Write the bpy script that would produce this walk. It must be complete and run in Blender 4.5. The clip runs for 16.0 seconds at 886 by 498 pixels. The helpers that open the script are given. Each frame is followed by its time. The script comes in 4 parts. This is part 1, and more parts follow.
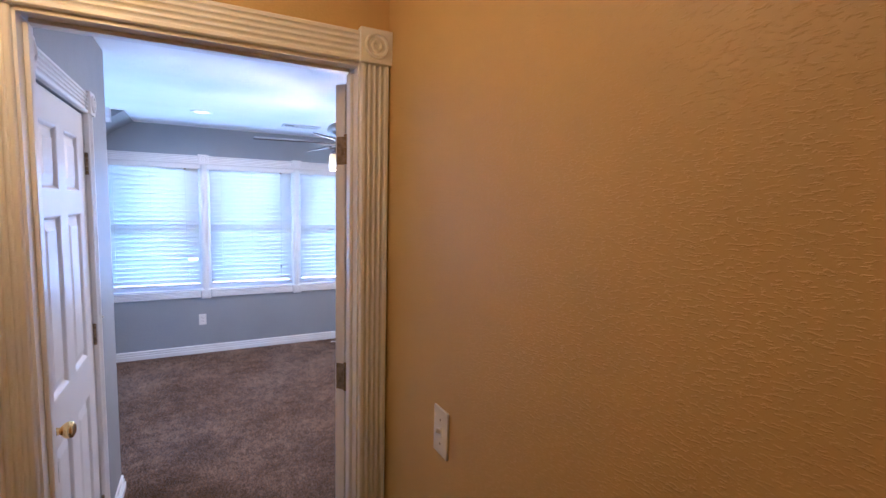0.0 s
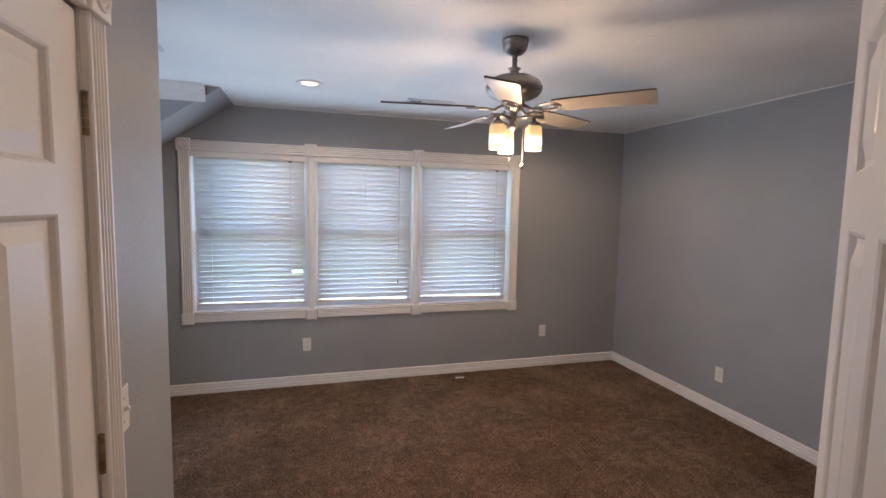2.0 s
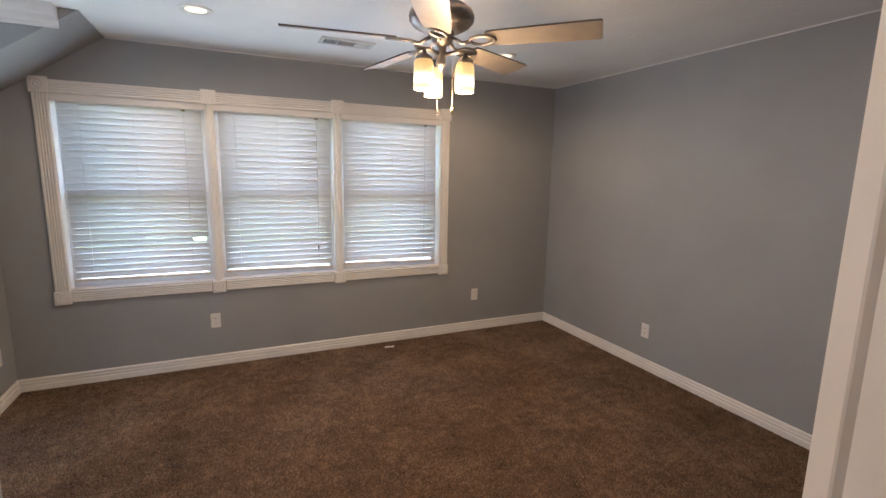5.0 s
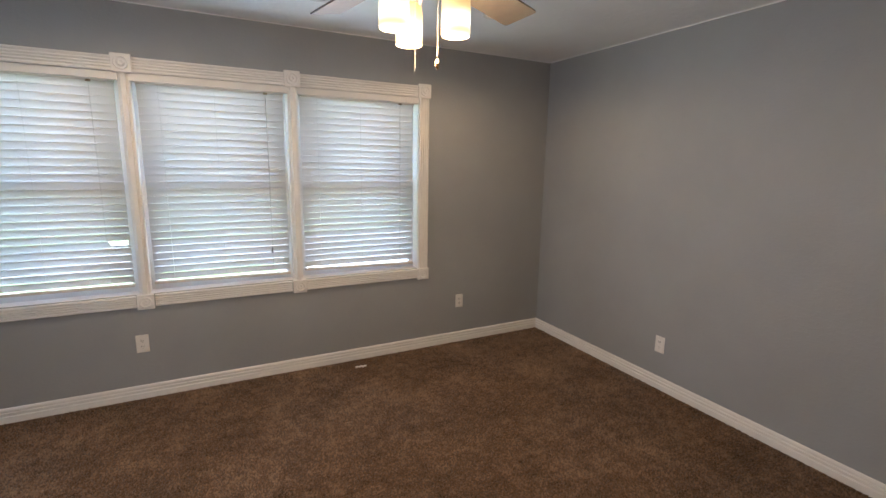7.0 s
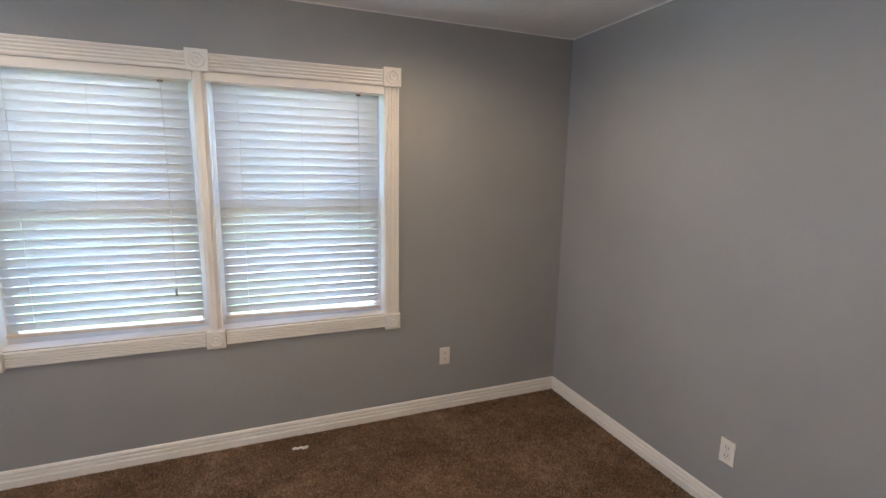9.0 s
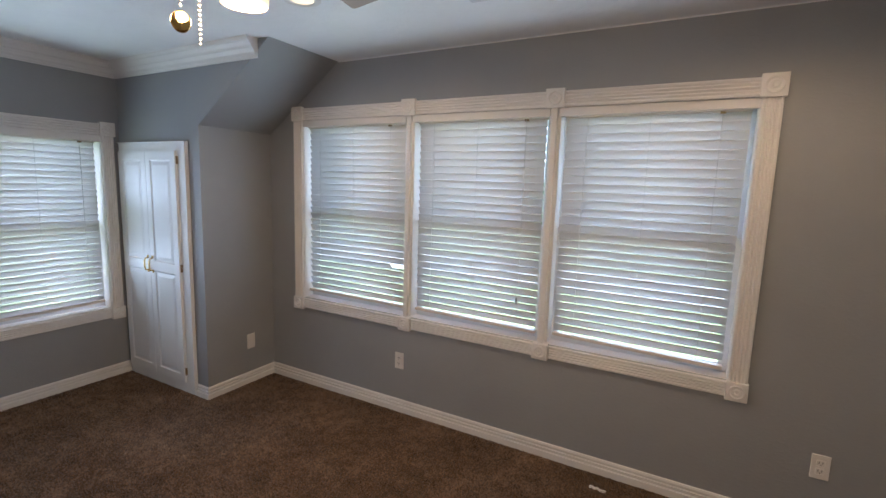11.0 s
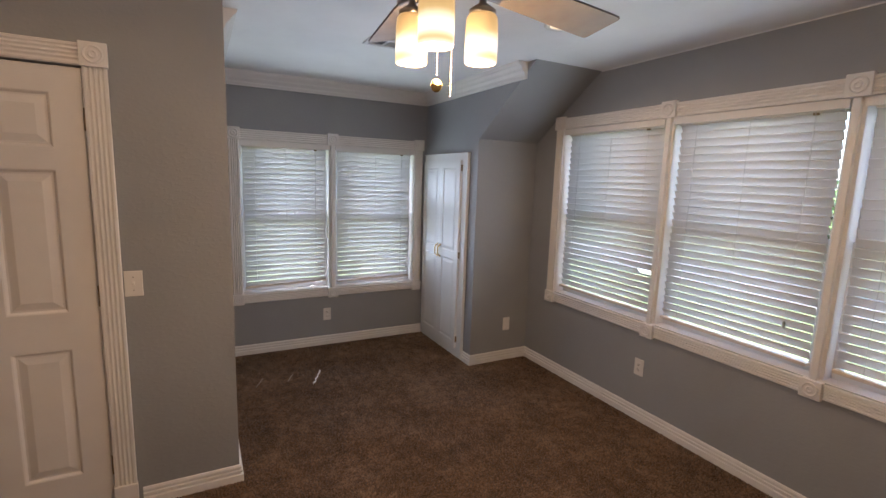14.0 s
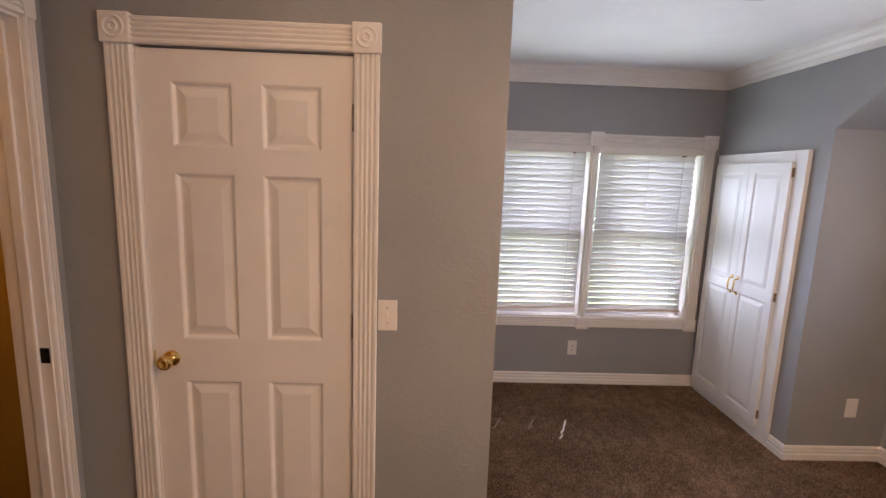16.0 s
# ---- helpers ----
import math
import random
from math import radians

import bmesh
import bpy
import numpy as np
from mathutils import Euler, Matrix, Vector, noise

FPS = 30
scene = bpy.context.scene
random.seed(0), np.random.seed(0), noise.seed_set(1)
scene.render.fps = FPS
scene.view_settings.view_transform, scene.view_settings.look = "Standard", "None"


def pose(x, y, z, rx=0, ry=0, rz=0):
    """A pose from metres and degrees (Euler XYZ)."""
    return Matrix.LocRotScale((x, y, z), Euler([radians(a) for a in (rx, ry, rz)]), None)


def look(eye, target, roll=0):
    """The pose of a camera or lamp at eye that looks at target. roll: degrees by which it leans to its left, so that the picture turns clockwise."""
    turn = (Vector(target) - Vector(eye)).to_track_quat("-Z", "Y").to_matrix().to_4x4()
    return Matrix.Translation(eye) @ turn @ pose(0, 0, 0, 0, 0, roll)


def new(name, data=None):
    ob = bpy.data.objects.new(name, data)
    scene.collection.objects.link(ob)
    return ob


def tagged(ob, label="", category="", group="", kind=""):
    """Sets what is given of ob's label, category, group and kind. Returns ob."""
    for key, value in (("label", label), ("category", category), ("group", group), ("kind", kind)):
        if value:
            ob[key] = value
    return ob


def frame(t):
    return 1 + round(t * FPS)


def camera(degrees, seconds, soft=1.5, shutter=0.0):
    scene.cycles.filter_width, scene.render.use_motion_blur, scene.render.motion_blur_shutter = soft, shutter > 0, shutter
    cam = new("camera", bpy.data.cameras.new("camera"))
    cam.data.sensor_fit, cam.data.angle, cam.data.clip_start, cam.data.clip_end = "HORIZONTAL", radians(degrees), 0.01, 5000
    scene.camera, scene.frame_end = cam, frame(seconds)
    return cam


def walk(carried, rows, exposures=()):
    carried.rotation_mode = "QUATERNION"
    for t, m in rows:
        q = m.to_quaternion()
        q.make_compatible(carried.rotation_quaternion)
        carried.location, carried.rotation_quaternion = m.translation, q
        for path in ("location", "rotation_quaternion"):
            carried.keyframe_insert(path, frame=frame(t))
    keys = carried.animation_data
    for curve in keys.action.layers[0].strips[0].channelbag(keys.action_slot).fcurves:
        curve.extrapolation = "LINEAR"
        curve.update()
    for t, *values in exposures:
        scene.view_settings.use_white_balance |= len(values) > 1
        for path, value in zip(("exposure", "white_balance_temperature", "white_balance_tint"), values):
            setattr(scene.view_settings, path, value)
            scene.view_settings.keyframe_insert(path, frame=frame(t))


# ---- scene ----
cam = camera(87.56, 16.0)
METRES, EYE, TILT, LEAN, TURN = 5.27, 1.64, 0.0, 0.0, -27.1
ROWS = [
    (0.0, -0.0026, -0.0145, 0.0063, -0.28, -5.39, -1.32),
    (0.5, -0.0436, 0.0494, 0.0059, 5.03, -5.22, -1.22),
    (1.0, -0.0744, 0.1135, 0.0005, 8.68, -5.16, -1.20),
    (1.5, -0.0986, 0.1715, -0.0015, 10.68, -5.16, -1.11),
    (2.0, -0.1161, 0.2150, -0.0010, 11.26, -5.25, -1.13),
    (2.5, -0.1197, 0.2393, -0.0050, 10.68, -5.55, -1.10),
    (3.0, -0.1201, 0.2540, -0.0088, 9.21, -6.36, -1.13),
    (3.5, -0.1201, 0.2588, -0.0112, 7.33, -7.39, -1.09),
    (4.0, -0.1178, 0.2591, -0.0105, 5.47, -8.27, -1.07),
    (4.5, -0.1159, 0.2605, -0.0106, 3.88, -8.93, -1.09),
    (7.0, -0.1265, 0.3900, -0.0141, -0.14, -10.68, -1.02),
    (7.5, -0.1015, 0.4351, -0.0142, -0.76, -10.84, -1.07),
    (8.0, -0.0726, 0.4840, -0.0126, -1.23, -10.87, -1.14),
    (8.5, -0.0538, 0.5383, -0.0124, -0.41, -10.39, -1.10),
    (9.0, -0.0453, 0.5829, -0.0093, 5.70, -9.86, -0.95),
    (9.5, -0.0397, 0.6079, -0.0068, 18.09, -9.00, -0.85),
    (10.0, -0.0239, 0.6146, -0.0072, 32.42, -8.22, -1.26),
    (12.5, 0.0970, 0.6676, -0.0019, 78.14, -8.24, -1.83),
    (13.0, 0.1022, 0.6635, -0.0013, 82.40, -8.45, -1.86),
    (13.5, 0.1009, 0.6607, -0.0022, 85.89, -8.62, -1.88),
    (14.0, 0.0857, 0.6565, -0.0034, 89.48, -8.65, -1.86),
    (14.5, 0.0571, 0.6518, -0.0026, 93.86, -8.65, -1.81),
    (15.0, 0.0302, 0.6389, -0.0029, 99.48, -8.73, -1.83),
    (15.5, -0.0012, 0.6042, -0.0011, 106.58, -8.96, -1.98),
    (16.0, -0.0359, 0.5657, -0.0023, 115.59, -8.97, -1.97),
]
EXPOSURES = [(0.0, 4.4, 3950, 19), (0.5, 4.2, 4100, 20), (1.0, 3.9, 4650, 19), (1.5, 3.68, 4900, 18), (2.0, 3.6, 5100, 16), (4.0, 3.71, 5500, 15), (8.0, 3.74, 5200, 9), (9.0, 3.87, 5050, 9), (10.0, 3.47, 5100, 10), (12.5, 3.31, 5700, 17), (14.5, 3.24, 5800, 20), (15.2, 3.27, 5950, 24), (16.0, 3.75, 6100, 26)]
walk(cam, [(t, pose(0, 0, EYE, TILT, LEAN, TURN) @ pose(METRES * x, METRES * y, METRES * z, 90 + pitch, roll, yaw)) for t, x, y, z, yaw, pitch, roll in ROWS], EXPOSURES)

# ---- world, sun, lamps, exposure ----
world = bpy.data.worlds.new("sky")
scene.world = world
world.use_nodes = True
wn = world.node_tree
sky = wn.nodes.new("ShaderNodeTexSky")
sky.sky_type, sky.sun_disc = "NISHITA", False
sky.sun_elevation, sky.sun_rotation = radians(52), radians(187)
sky.air_density, sky.dust_density = 1.0, 2.0
bg = wn.nodes["Background"]
haze = wn.nodes.new("ShaderNodeHueSaturation")
haze.inputs["Saturation"].default_value = 0.65
wn.links.new(sky.outputs[0], haze.inputs["Color"])
wn.links.new(haze.outputs[0], bg.inputs[0])
bg.inputs[1].default_value = 0.15


def lamp(name, kind, m, energy, colour, **more):
    d = bpy.data.lights.new(name, kind)
    d.energy, d.color = energy, colour
    if "radius" in more:
        d.shadow_soft_size = more["radius"]
    if "angle" in more:
        d.angle = radians(more["angle"])
    if "spot" in more:
        d.spot_size, d.spot_blend = radians(more["spot"]), 0.6
    ob = new(name, d)
    ob.matrix_world = m
    return ob


WARM = (1.0, 0.62, 0.30)
WARMER = (1.0, 0.46, 0.06)
sun_dir = Vector((-math.cos(radians(52)) * 0.12, -math.cos(radians(52)) * 0.993, math.sin(radians(52))))
lamp("sun", "SUN", look(sun_dir * 20, (0, 0, 0)), 4.2, (1.0, 0.96, 0.90), angle=0.5)


def window_light(name, x, y, z, rz, width, energy):
    """Sky and lawn light that the tilted slats send up into the room: a strip across the opening, turned upward."""
    d = bpy.data.lights.new(name, "AREA")
    d.shape, d.size, d.size_y, d.energy, d.color, d.spread = "RECTANGLE", width, 0.20, energy, (0.78, 0.89, 1.0), radians(150)
    ob = new(name, d)
    ob.matrix_world = pose(x, y, z, 0, 0, rz) @ pose(0, 0, 0, -90 - SLAT_LIFT)
    return ob


SLAT_LIFT, NORTH_DAY, WEST_DAY = 8, 0.24, 0.45
for z in (0.95, 1.37, 1.79):
    window_light("north_window_light", 0.445, 5.49, z, 0, 2.80, NORTH_DAY)
for z in (0.92, 1.52):
    window_light("west_window_light", -2.29, 3.992, z, 90, 1.55, WEST_DAY)


# ---- materials ----
def material(name):
    m = bpy.data.materials.new(name)
    m.use_nodes = True
    return m, m.node_tree.nodes, m.node_tree.links, m.node_tree.nodes["Principled BSDF"]


def noise_node(N, L, scale, detail=4, rough=0.55, coord="Object", stretch=None):
    tc = N.new("ShaderNodeTexCoord")
    out = tc.outputs["Object"]
    if coord == "World":
        out = N.new("ShaderNodeNewGeometry").outputs["Position"]
    if stretch:
        mp = N.new("ShaderNodeMapping")
        mp.inputs["Scale"].default_value = stretch
        L.new(out, mp.inputs[0])
        out = mp.outputs[0]
    n = N.new("ShaderNodeTexNoise")
    n.inputs["Scale"].default_value, n.inputs["Detail"].default_value, n.inputs["Roughness"].default_value = scale, detail, rough
    L.new(out, n.inputs["Vector"])
    return n.outputs[0]


def ramp(N, L, fac, stops):
    r = N.new("ShaderNodeValToRGB")
    e = r.color_ramp.elements
    while len(e) < len(stops):
        e.new(0.5)
    for el, (p, c) in zip(e, stops):
        el.position, el.color = p, (*c, 1)
    L.new(fac, r.inputs[0])
    return r.outputs[0]


def bump(N, L, B, height, strength, distance, chain=None):
    b = N.new("ShaderNodeBump")
    b.inputs["Strength"].default_value, b.inputs["Distance"].default_value = strength, distance
    L.new(height, b.inputs["Height"])
    if chain:
        L.new(chain, b.inputs["Normal"])
    L.new(b.outputs[0], B.inputs["Normal"])
    return b.outputs[0]


def plain(name, colour, rough=0.5, metal=0.0, vary=0.06, scale=6.0, grain=0.0, grain_scale=300.0, spec=None):
    """A painted or solid surface with faint large stains and fine grain."""
    m, N, L, B = material(name)
    lo = tuple(max(0, c * (1 - vary)) for c in colour)
    hi = tuple(min(1, c * (1 + vary)) for c in colour)
    L.new(ramp(N, L, noise_node(N, L, scale), [(0.3, lo), (0.7, hi)]), B.inputs["Base Color"])
    r = N.new("ShaderNodeMapRange")
    r.inputs["To Min"].default_value, r.inputs["To Max"].default_value = max(0.02, rough - 0.07), min(1, rough + 0.07)
    L.new(noise_node(N, L, scale * 4), r.inputs["Value"])
    L.new(r.outputs[0], B.inputs["Roughness"])
    B.inputs["Metallic"].default_value = metal
    if spec is not None:
        B.inputs["Specular IOR Level"].default_value = spec
    if grain:
        bump(N, L, B, noise_node(N, L, grain_scale, 3), grain, 0.001)
    return m


def textured_wall(name, colour, strength, rough=0.55, patch=40.0, spec=0.4, stretch=(1, 1, 1.6), cut=(0.50, 0.60)):
    """Rolled paint over a hand-trowelled, knocked-down plaster texture."""
    m, N, L, B = material(name)
    lo, hi = tuple(c * 0.94 for c in colour), tuple(c * 1.05 for c in colour)
    L.new(ramp(N, L, noise_node(N, L, 1.7, 5, coord="World"), [(0.3, lo), (0.7, hi)]), B.inputs["Base Color"])
    B.inputs["Specular IOR Level"].default_value = spec
    r = N.new("ShaderNodeMapRange")
    r.inputs["To Min"].default_value, r.inputs["To Max"].default_value = rough - 0.06, rough + 0.08
    L.new(noise_node(N, L, 9, coord="World"), r.inputs["Value"])
    L.new(r.outputs[0], B.inputs["Roughness"])
    blobs = ramp(N, L, noise_node(N, L, patch, 3, 0.5, "World", stretch), [(cut[0], (0, 0, 0)), (cut[1], (1, 1, 1))])
    first = bump(N, L, B, blobs, strength, 0.0022)
    bump(N, L, B, noise_node(N, L, 170, 3, coord="World"), strength * 0.5, 0.0008, first)
    return m


M_WALL = textured_wall("grey_wall_paint", (0.322, 0.335, 0.345), 0.15, 0.48)
M_HALL = textured_wall("tan_wall_paint", (0.56, 0.385, 0.085), 0.42, 0.45, 82, 0.5, (1, 1, 3.6), (0.54, 0.64))
M_CEIL = textured_wall("ceiling_paint", (0.90, 0.90, 0.90), 0.35, 0.46, 26, 0.5)
M_TRIM = plain("white_trim_paint", (0.80, 0.785, 0.76), 0.35, vary=0.03, grain=0.12, grain_scale=160)
M_DOOR = plain("white_door_paint", (0.79, 0.77, 0.745), 0.38, vary=0.025, grain=0.2, grain_scale=120)
M_CAB = plain("white_cabinet_gloss", (0.82, 0.83, 0.82), 0.46, vary=0.02, grain=0.05)
M_PLATE = plain("white_plastic", (0.80, 0.78, 0.74), 0.35, vary=0.02)
# Near-black that paints the shade of holes: outlet slots and vent ducts.
M_HOLE_SHADE = plain("painted_hole_shade", (0.03, 0.03, 0.03), 0.6)
# Near-black that paints the shade seen in door gaps.
M_GAP_SHADE = plain("painted_gap_shade", (0.05, 0.045, 0.04), 0.8)
M_BRASS = plain("polished_brass", (0.78, 0.55, 0.20), 0.09, 1.0, 0.06, 30)
M_OLDBRASS = plain("aged_brass", (0.30, 0.225, 0.13), 0.42, 1.0, 0.35, 60)
M_NICKEL = plain("brushed_nickel", (0.36, 0.33, 0.30), 0.30, 1.0, 0.1, 40, 0.1, 500)
M_BLACK = plain("black_metal", (0.02, 0.02, 0.022), 0.35, 0.8)
M_BLADE = plain("fan_blade_wood", (0.31, 0.275, 0.23), 0.4, vary=0.10, scale=14)
M_BLADE_EDGE = plain("blade_edge", (0.08, 0.06, 0.05), 0.5)
M_SASH = plain("vinyl_window_frame", (0.75, 0.76, 0.77), 0.4, vary=0.03)
M_CORD = plain("white_cord", (0.72, 0.72, 0.70), 0.8)
M_TASSEL = plain("grey_tassel", (0.25, 0.25, 0.24), 0.5)
# White for the torn scrap and one sun streak; the next colours the faint streaks.
M_SCRAP_STREAK = plain("white_scrap_and_sun_streak", (0.9, 0.9, 0.88), 0.8)
M_FAINT_STREAK = plain("faint_sun_streak", (0.34, 0.29, 0.24), 0.8)
M_VENT = plain("white_vent_metal", (0.70, 0.70, 0.70), 0.4)
M_RAIL = plain("blind_bottom_rail", (0.66, 0.58, 0.49), 0.45, vary=0.08, scale=20)


def slat_material():
    m, N, L, B = material("blind_slat")
    L.new(ramp(N, L, noise_node(N, L, 5, 4, stretch=(0.3, 1, 1)), [(0.3, (0.84, 0.835, 0.82)), (0.7, (0.88, 0.875, 0.87))]), B.inputs["Base Color"])
    B.inputs["Roughness"].default_value = 0.42
    t = N.new("ShaderNodeBsdfTranslucent")
    t.inputs[0].default_value = (0.90, 0.90, 0.89, 1)
    mix = N.new("ShaderNodeMixShader")
    mix.inputs[0].default_value = 0.26
    L.new(B.outputs[0], mix.inputs[1])
    L.new(t.outputs[0], mix.inputs[2])
    L.new(mix.outputs[0], N["Material Output"].inputs[0])
    return m


def carpet_material():
    m, N, L, B = material("brown_carpet")
    big = noise_node(N, L, 7.0, 6, 0.6, "World")
    mid = noise_node(N, L, 30, 5, 0.65, "World")
    fine = noise_node(N, L, 130, 3, 0.7, "World")
    a = N.new("ShaderNodeMath")
    a.operation = "MULTIPLY_ADD"
    L.new(mid, a.inputs[0])
    a.inputs[1].default_value = 0.8
    L.new(big, a.inputs[2])
    b = N.new("ShaderNodeMath")
    b.operation = "MULTIPLY_ADD"
    L.new(fine, b.inputs[0])
    b.inputs[1].default_value = 1.2
    L.new(a.outputs[0], b.inputs[2])
    c = N.new("ShaderNodeMath")
    c.operation = "MULTIPLY"
    c.inputs[1].default_value = 0.3333
    L.new(b.outputs[0], c.inputs[0])
    L.new(ramp(N, L, c.outputs[0], [(0.41, (0.024, 0.013, 0.006)), (0.50, (0.080, 0.048, 0.026)), (0.60, (0.170, 0.108, 0.062))]), B.inputs["Base Color"])
    B.inputs["Roughness"].default_value = 0.95
    B.inputs["Specular IOR Level"].default_value = 0.1
    B.inputs["Sheen Weight"].default_value = 0.25
    B.inputs["Sheen Roughness"].default_value = 0.6
    first = bump(N, L, B, fine, 0.9, 0.006)
    bump(N, L, B, mid, 0.5, 0.012, first)
    return m


def glass_material():
    m, N, L, B = material("clear_glass")
    B.inputs["Transmission Weight"].default_value = 1.0
    B.inputs["Roughness"].default_value = 0.0
    B.inputs["IOR"].default_value = 1.02
    return m


def glow_material(name, colour, strength):
    m, N, L, B = material(name)
    B.inputs["Base Color"].default_value = (*colour, 1)
    B.inputs["Emission Color"].default_value = (*colour, 1)
    B.inputs["Emission Strength"].default_value = strength
    return m


def shade_material():
    """Frosted glass with the bulb low inside: amber above, near white at the bulb."""
    m, N, L, B = material("frosted_amber_glass")
    tc = N.new("ShaderNodeTexCoord")
    sep = N.new("ShaderNodeSeparateXYZ")
    L.new(tc.outputs["Generated"], sep.inputs[0])
    col = ramp(N, L, sep.outputs[2], [(0.0, (1.0, 0.80, 0.50)), (0.10, (1.0, 0.62, 0.24)), (0.30, (1.0, 0.90, 0.66)), (0.5, (1.0, 0.80, 0.45)), (0.62, (1.0, 0.64, 0.22)), (1.0, (1.0, 0.56, 0.17))])
    pw = ramp(N, L, sep.outputs[2], [(0.0, (0.8, 0.8, 0.8)), (0.10, (0.55, 0.55, 0.55)), (0.26, (1, 1, 1)), (0.45, (0.75, 0.75, 0.75)), (0.62, (0.40, 0.40, 0.40)), (1.0, (0.30, 0.30, 0.30))])
    mul = N.new("ShaderNodeMath")
    mul.operation = "MULTIPLY"
    mul.inputs[1].default_value = SHADE_GLOW
    L.new(pw, mul.inputs[0])
    B.inputs["Base Color"].default_value = (0.35, 0.26, 0.14, 1)
    B.inputs["Roughness"].default_value = 0.35
    L.new(col, B.inputs["Emission Color"])
    L.new(mul.outputs[0], B.inputs["Emission Strength"])
    return m


SHADE_GLOW = 0.21
M_SLAT, M_CARPET, M_GLASS, M_SHADE = slat_material(), carpet_material(), glass_material(), shade_material()
M_BULB = glow_material("downlight_lens", (1.0, 0.76, 0.46), 0.12)
M_HALLGLOW = glow_material("hall_lamp_glass", (1.0, 0.72, 0.40), 0.4)


# ---- mesh tools ----
def bm_box(x0, x1, y0, y1, z0, z1, bevel=0.0, bm=None, seg=2):
    out = bm or bmesh.new()
    r = bmesh.ops.create_cube(out, size=1.0, matrix=Matrix.Translation(((x0 + x1) / 2, (y0 + y1) / 2, (z0 + z1) / 2)) @ Matrix.Diagonal((x1 - x0, y1 - y0, z1 - z0, 1)))
    if bevel:
        edges = list({e for v in r["verts"] for e in v.link_edges})
        bmesh.ops.bevel(out, geom=edges, offset=bevel, segments=seg, affect="EDGES", profile=0.6)
    return out


def bm_prism(poly, axis, a, b, bm=None):
    """A closed polygon of two coordinates, drawn out along the axis from a to b."""
    out = bm or bmesh.new()

    def at(p, h):
        u, v = p
        return {"x": (h, u, v), "y": (u, h, v), "z": (u, v, h)}[axis]
    lo, hi = [out.verts.new(at(p, a)) for p in poly], [out.verts.new(at(p, b)) for p in poly]
    n = len(poly)
    out.faces.new(lo), out.faces.new(hi)
    for i in range(n):
        out.faces.new((lo[i], lo[(i + 1) % n], hi[(i + 1) % n], hi[i]))
    bmesh.ops.recalc_face_normals(out, faces=out.faces)
    return out


def bm_lathe(profile, steps=24, bm=None, m=None):
    """Rows of (radius, height) turned round z."""
    out = bm or bmesh.new()
    rings = []
    for r, z in profile:
        rings.append([out.verts.new((m or Matrix()) @ Vector((r * math.cos(a), r * math.sin(a), z))) for a in (2 * math.pi * k / steps for k in range(steps))])
    for A, C in zip(rings, rings[1:]):
        for k in range(steps):
            out.faces.new((A[k], A[(k + 1) % steps], C[(k + 1) % steps], C[k]))
    out.faces.new(rings[0]), out.faces.new(rings[-1])
    bmesh.ops.recalc_face_normals(out, faces=out.faces)
    return out


def bm_tube(points, radius, steps=10, bm=None):
    out = bm or bmesh.new()
    pts = [Vector(p) for p in points]
    rings = []
    for i, p in enumerate(pts):
        d = (pts[min(i + 1, len(pts) - 1)] - pts[max(i - 1, 0)]).normalized()
        side = d.cross(Vector((0, 0, 1)) if abs(d.z) < 0.95 else Vector((1, 0, 0))).normalized()
        up = side.cross(d)
        rings.append([out.verts.new(p + radius * (math.cos(a) * side + math.sin(a) * up)) for a in (2 * math.pi * k / steps for k in range(steps))])
    for A, C in zip(rings, rings[1:]):
        for k in range(steps):
            out.faces.new((A[k], A[(k + 1) % steps], C[(k + 1) % steps], C[k]))
    out.faces.new(rings[0]), out.faces.new(rings[-1])
    bmesh.ops.recalc_face_normals(out, faces=out.faces)
    return out


def bm_sweep(profile, path, side=1):
    """A moulding: profile of (out from the wall, height), run along a path on the floor plan with mitred corners. side: +1, the room lies left of the path."""
    out = bmesh.new()
    P = [Vector(p) for p in path]
    rings = []
    for i, p in enumerate(P):
        a = (p - P[i - 1]).normalized() if i else (P[1] - p).normalized()
        b = (P[i + 1] - p).normalized() if i + 1 < len(P) else a
        na, nb = Vector((-a.y, a.x)) * side, Vector((-b.y, b.x)) * side
        n = na + nb
        n = n / max(0.2, n.dot(na))
        rings.append([out.verts.new((p.x + n.x * o, p.y + n.y * o, h)) for o, h in profile])
    k = len(profile)
    for A, C in zip(rings, rings[1:]):
        for j in range(k):
            out.faces.new((A[j], A[(j + 1) % k], C[(j + 1) % k], C[j]))
    out.faces.new(rings[0]), out.faces.new(rings[-1])
    bmesh.ops.recalc_face_normals(out, faces=out.faces)
    return out


def finish(name, bm, mat, smooth=False):
    me = bpy.data.meshes.new(name)
    bm.to_mesh(me)
    bm.free()
    me.materials.append(mat)
    if smooth:
        for p in me.polygons:
            p.use_smooth = True
    return me


def part(name, bm, mat, parent, label="", smooth=False, m=None):
    ob = new(name, finish(name, bm, mat, smooth))
    ob.parent = parent
    if m is not None:
        ob.matrix_local = m
    if label:
        ob["label"] = label
    return ob


def share(name, source, parent, m):
    """Another part on the same mesh."""
    ob = new(name, source.data)
    ob.parent = parent
    ob.matrix_local = m
    if "label" in source:
        ob["label"] = source["label"]
    return ob


def thing(name, m, label, category, group="", kind=""):
    ob = new(name)
    ob.empty_display_size = 0.1
    ob.matrix_world = m
    return tagged(ob, label, category, group, kind)


def structure(name, bm, mat, label="", category="", smooth=False):
    return tagged(new(name, finish(name, bm, mat, smooth)), label, category, "", "structure")


